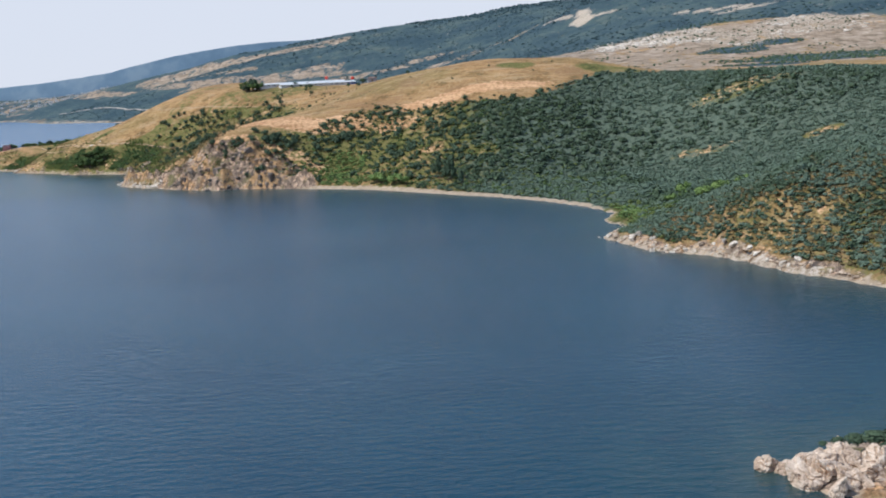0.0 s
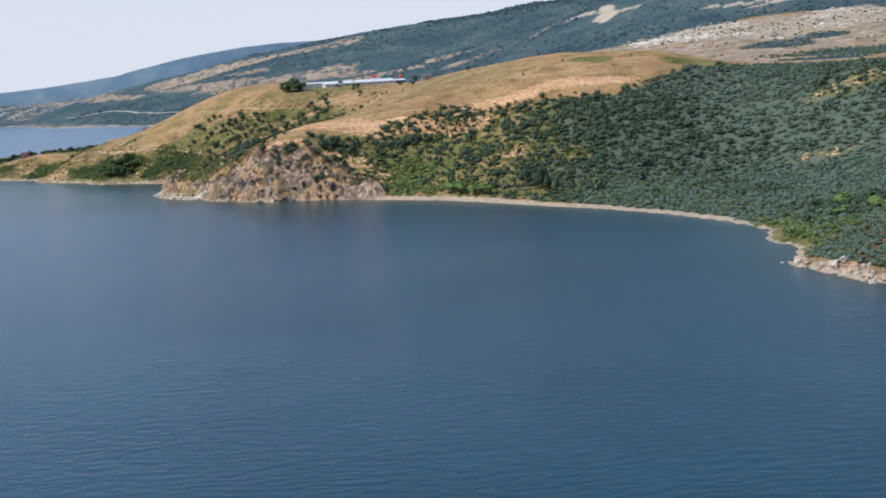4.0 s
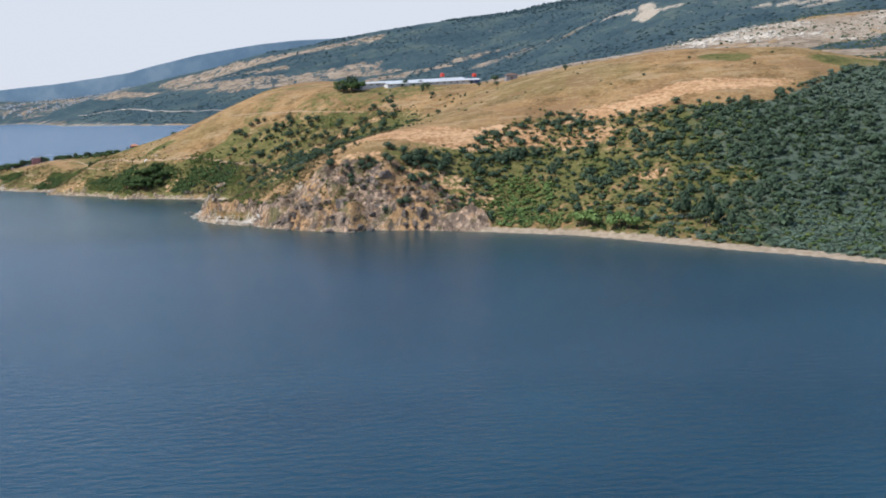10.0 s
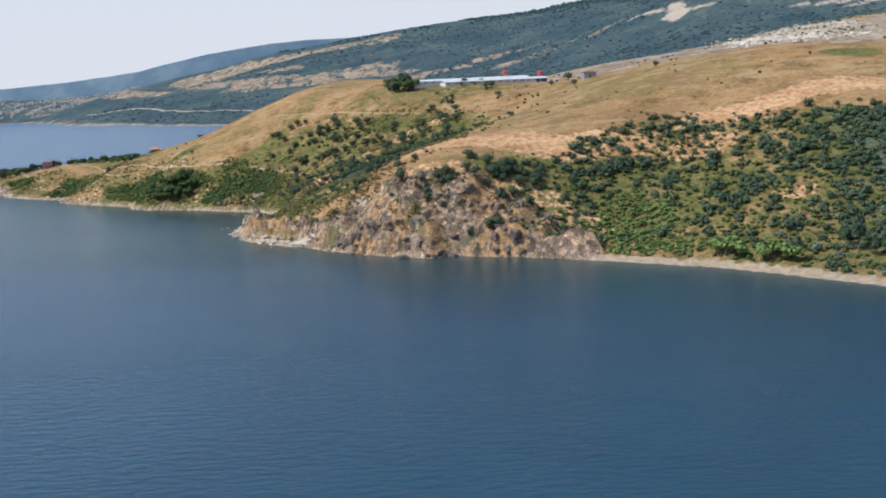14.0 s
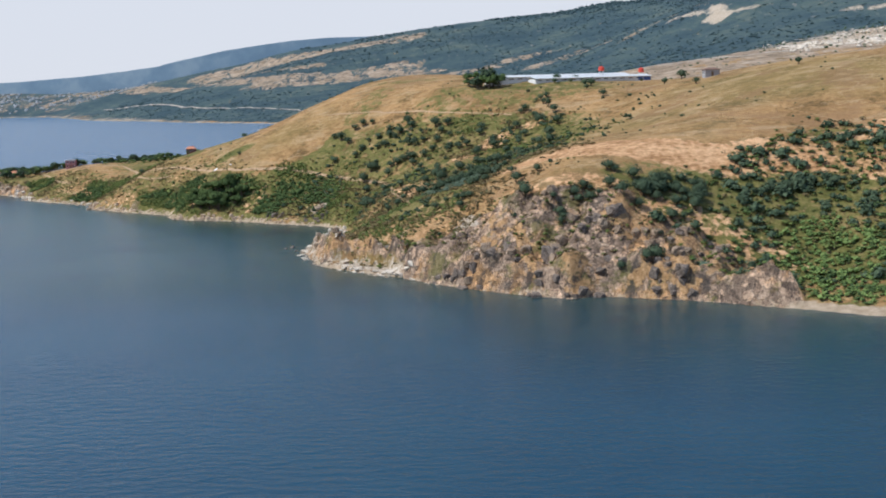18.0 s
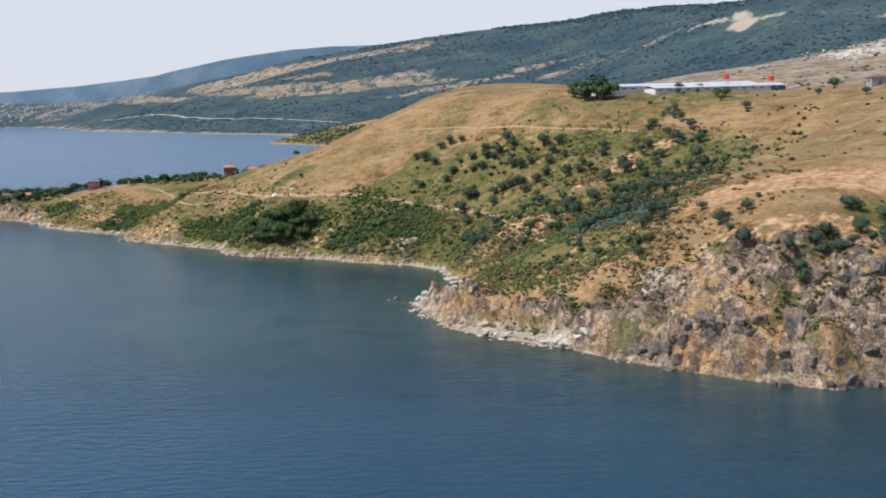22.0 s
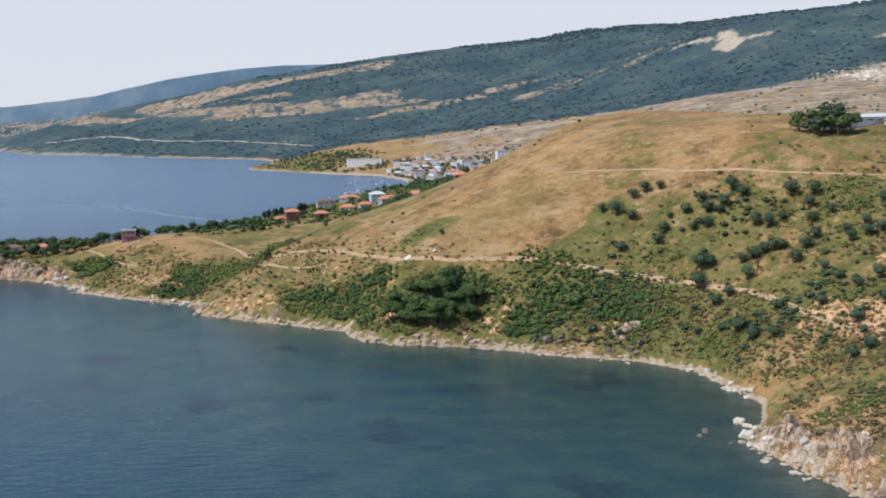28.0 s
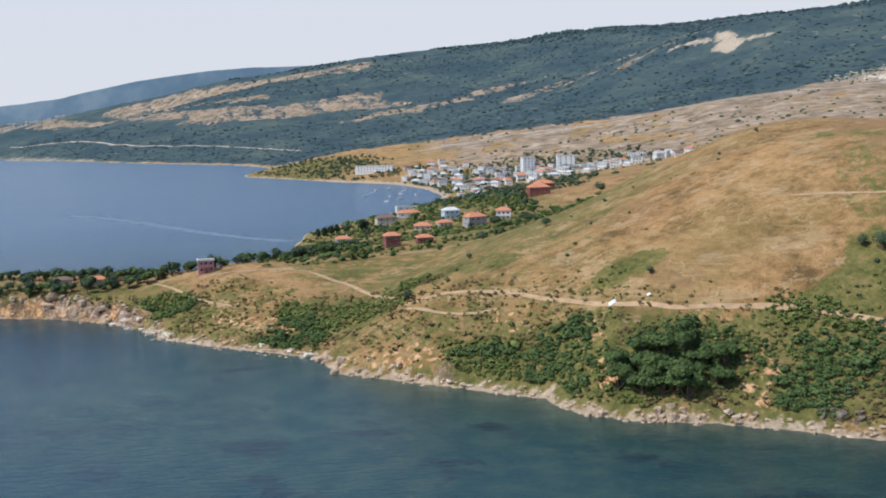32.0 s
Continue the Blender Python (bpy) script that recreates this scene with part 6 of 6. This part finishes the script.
def rock(x, y, size, tone, tall=1.0, sink=0.25):
    ob = new("rock", SETS[tone][int(rr.integers(0, 8))])
    ob.parent = GROUND
    ob.matrix_basis = Matrix.LocRotScale((x, y, max(at(x, y), -0.3) + size * tall * (0.5 - sink)), Euler((rr.uniform(-0.3, 0.3), rr.uniform(-0.3, 0.3), rr.uniform(0, 6.28))), (size * rr.uniform(0.8, 1.3), size * rr.uniform(0.8, 1.2), size * tall))


def along(points, spacing, spread_, count):
    """Places scattered along a line."""
    p = np.array(points, float)
    seg = np.r_[0, np.cumsum(np.hypot(*np.diff(p, axis=0).T))]
    s = rr.uniform(0, seg[-1], count)
    return zip(np.interp(s, seg, p[:, 0]) + rr.normal(0, spread_, count), np.interp(s, seg, p[:, 1]) + rr.normal(0, spread_, count))


# the fluted pale wall at the tip, its ledges, and the grey crags of the cliff
for x, y in along([(-226, 803), (-223, 784), (-216, 765), (-208, 753)], 1, 0.7, 30):
    rock(x, y, rr.uniform(0.9, 1.8), ("pale", "white", "brown")[int(rr.integers(0, 3))], rr.uniform(0.8, 1.2), 0.46)
for x, y in along([(-212, 749), (-203, 743), (-192, 734), (-183, 725)], 1, 1.1, 34):
    rock(x, y, rr.uniform(0.8, 2.4), "white" if rr.uniform() < 0.75 else "pale", rr.uniform(0.35, 0.6), 0.42)
for x, y in along([(-228, 796), (-229, 785), (-224, 768)], 1, 0.9, 8):
    rock(x, y, rr.uniform(0.8, 1.8), "white", 0.5, 0.4)
for x, y in along([(-178, 719), (-151, 697), (-137, 688), (-120, 690), (-103, 682)], 1, 1.4, 30):
    rock(x, y, rr.uniform(1.2, 2.8), "dark", rr.uniform(0.6, 1.1), 0.4)
for line, n, lo, hi, tall in (([(-141, 697), (-137, 704), (-134, 710)], 6, 3.0, 4.6, 1.8), ([(-116, 699), (-106, 695), (-97, 692), (-90, 690)], 10, 2.0, 3.8, 0.9), ([(-168, 712), (-158, 706), (-150, 701)], 9, 2.2, 4.0, 1.0),
                              ([(-130, 703), (-122, 700), (-112, 698)], 8, 2.0, 4.0, 1.1), ([(-150, 712), (-143, 714), (-128, 711)], 7, 1.8, 3.2, 1.0), ([(-126, 692), (-112, 690), (-102, 686)], 8, 1.5, 3.0, 0.9), ([(-190, 745), (-178, 731), (-170, 724)], 12, 1.2, 2.6, 0.9)):
    for x, y in along(line, 1, 1.6, n):
        rock(x, y, 0.8 * rr.uniform(lo, hi), "brown" if rr.uniform() < 0.45 else "dark", tall * rr.uniform(0.8, 1.2), 0.55)
for line, n, lo, hi, tone_ in (([(-223, 864), (-220, 850)], 10, 0.7, 1.7, "white"), ([(-219, 846), (-217, 834)], 10, 0.8, 2.0, "white"), ([(-226, 812), (-229, 800), (-228, 792)], 12, 0.9, 2.2, "white"), ([(-242, 884), (-232, 880)], 10, 0.7, 1.8, "dark"), ([(-239, 888), (-233, 887)], 6, 1.2, 2.4, "pale"), ([(-262, 896), (-254, 892)], 10, 0.8, 1.9, "dark"), ([(-300, 911), (-290, 908), (-284, 906)], 8, 0.9, 2.0, "pale"), ([(-506, 1104), (-482, 1096), (-462, 1081)], 26, 1.0, 2.6, "pale")):
    for x, y in along(line, 1, 1.1, n):
        rock(x, y, rr.uniform(lo, hi), tone_, rr.uniform(0.6, 1.0), 0.35)
for x, y in along([(60, 399), (66, 386), (74, 364), (87, 352), (95, 336), (102, 314)], 1, 1.4, 46):
    rock(x, y, rr.uniform(0.6, 1.9), "white" if rr.uniform() < 0.6 else "pale", 0.7)
for x, y in along([(-314, 920), (-302, 912), (-288, 907), (-268, 899)], 1, 1.3, 24):
    rock(x, y, rr.uniform(0.6, 1.7), "pale", 0.8)
for x, y in along([(-380, 996), (-376, 980), (-350, 960)], 1, 1.5, 24):
    rock(x, y, rr.uniform(0.7, 1.8), "pale", 1.0)
for x, y in ((-236, 806), (-238, 803), (-233, 797)):
    rock(x, y, 1.3, "dark", 0.6, 0.15)


for x, y in along([(-434, 1040), (-448, 1064), (-461, 1079)], 1, 1.2, 22):
    rock(x, y, rr.uniform(0.8, 2.2), "white", 0.7, 0.3)
for x, y in along([(-380, 998), (-412, 1022), (-434, 1040)], 1, 1.2, 30):
    rock(x, y, rr.uniform(0.6, 1.8), "white" if rr.uniform() < 0.7 else "pale", 0.6, 0.3)


def stone_field(name, lines, count, size, material, label):
    vs, fs, base = [], [], 0
    for pts, spread_, share in lines:
        for x, y in along(pts, 1, spread_, int(count * share)):
            v, f = ROCKS[int(rr.integers(0, 8))]
            s, a = rr.uniform(*size), rr.uniform(0, 6.28)
            c, q = math.cos(a), math.sin(a)
            z = max(at(x, y), -0.2)
            vs.append(np.c_[(v[:, 0] * c - v[:, 1] * q) * s + x, (v[:, 0] * q + v[:, 1] * c) * s + y, v[:, 2] * s * 0.8 + z + 0.15 * s])
            fs.append(f + base)
            base += len(v)
    ob = link(name, np.concatenate(vs), np.concatenate(fs), material)
    tagged(ob, label, "stones", kind="stuff")


stone_field("shore_stones", [(COAST_B[12:19], 1.6, 0.3), (COAST_B[8:13], 1.4, 0.2), (COAST_B[3:9], 1.3, 0.15), (COAST_A[10:19], 1.2, 0.2), (COAST_A[33:39], 1.8, 0.15)], 600, (0.3, 1.0), M_STONE, "pale stones lying along the waterline")

outcrop = lambda x, y: outcrop_zone(x, y) * 0.8 * np.clip(9 * (fbm(x, y, 60, 4, 74) - 0.0), 0, 1) * (1 - hollow_zone(x, y))
ledges = spread(9000, 200, 800, 1750, 2250, outcrop, (1.6, 5.5), (0.35, 0.7), 0.5)
scatter_mesh("outcrop_rocks", ROCKS, ledges, M_WHITESTONE, "white rocks cropping out of the bare hills behind", "rocks", 0.5)

# the rocky islet close to the camera
M_ISLE = stone_mat("weathered_pink_limestone", (0.28, 0.190, 0.130), (0.63, 0.475, 0.345), (0.83, 0.71, 0.58))
BIG = [rock_arrays(3, 26, 300 + k, (1, 0.9, 0.8), 0.02) for k in range(4)]


def boulder(x, y, z, sx, sy, sz, turn, k):
    v, f = BIG[k % 4]
    jag = np.array([noise.fractal(Vector((a * 2.6 + k, b * 2.6, c * 2.6)), 0.9, 2.1, 5) for a, b, c in v])
    jag2 = np.array([abs(noise.noise(Vector((a * 3.3 - k, b * 3.3, c * 3.3)))) for a, b, c in v])
    v = 1.4 * v * (1 + 0.20 * jag - 0.28 * (jag2 < 0.09) * (0.09 - jag2) / 0.09)[:, None]
    ob = link("boulder", v, f, M_ISLE, smoothed=False)
    ob.matrix_basis = Matrix.LocRotScale((x, y, z), Euler((0.1 * k, -0.1 * k, radians(turn))), (sx, sy, sz))
    tagged(ob, "large weathered pinkish limestone boulder rising from the sea", "boulder", "boulders of the near islet")


for k, b in enumerate([(46.9, 157.2, 0.1, 2.6, 2.2, 1.9, 20), (49.0, 155.6, 0.1, 1.9, 1.8, 1.6, 70), (53.0, 154.2, 0.8, 4.4, 3.8, 3.5, 40), (50.2, 149.6, 0.6, 3.2, 2.6, 2.7, 110), (54.0, 151.0, 1.0, 2.6, 2.6, 3.0, 10),
                       (57.8, 154.0, 0.8, 3.8, 3.4, 2.7, 75), (56.5, 147.8, 0.8, 3.2, 2.8, 2.8, 150), (61.0, 149.5, 1.4, 3.6, 3.2, 3.4, 200), (62.5, 156.0, 0.8, 4.0, 3.6, 2.4, 250), (53.0, 145.4, 0.2, 2.2, 1.9, 1.6, 290), (66.5, 150.0, 0.4, 3.2, 3.0, 2.0, 330)]):
    boulder(*b, k)
islet = np.array([(57.5, 157.5, 0.9, 0.8), (60, 157, 1.3, 0.8), (62.5, 156.5, 1.6, 0.8), (65, 156, 1.8, 0.8), (64, 153.5, 1.5, 0.7), (67.5, 154, 1.9, 0.8), (70, 156, 2.0, 0.8), (68, 151.5, 1.5, 0.7), (71, 152, 1.9, 0.8), (66, 158.5, 1.6, 0.8), (55, 156.8, 0.6, 0.7), (73, 154, 2.0, 0.8)])
scatter_mesh("islet_scrub", FINE, islet * np.array((1, 1, 1.25, 1)), M_DARKOLIVE, "low green scrub on top of the islet", "bushes", z=np.array([3.0, 3.0, 3.2, 3.0, 2.6, 2.4, 2.2, 2.0, 1.8, 2.4, 3.2, 1.6]))
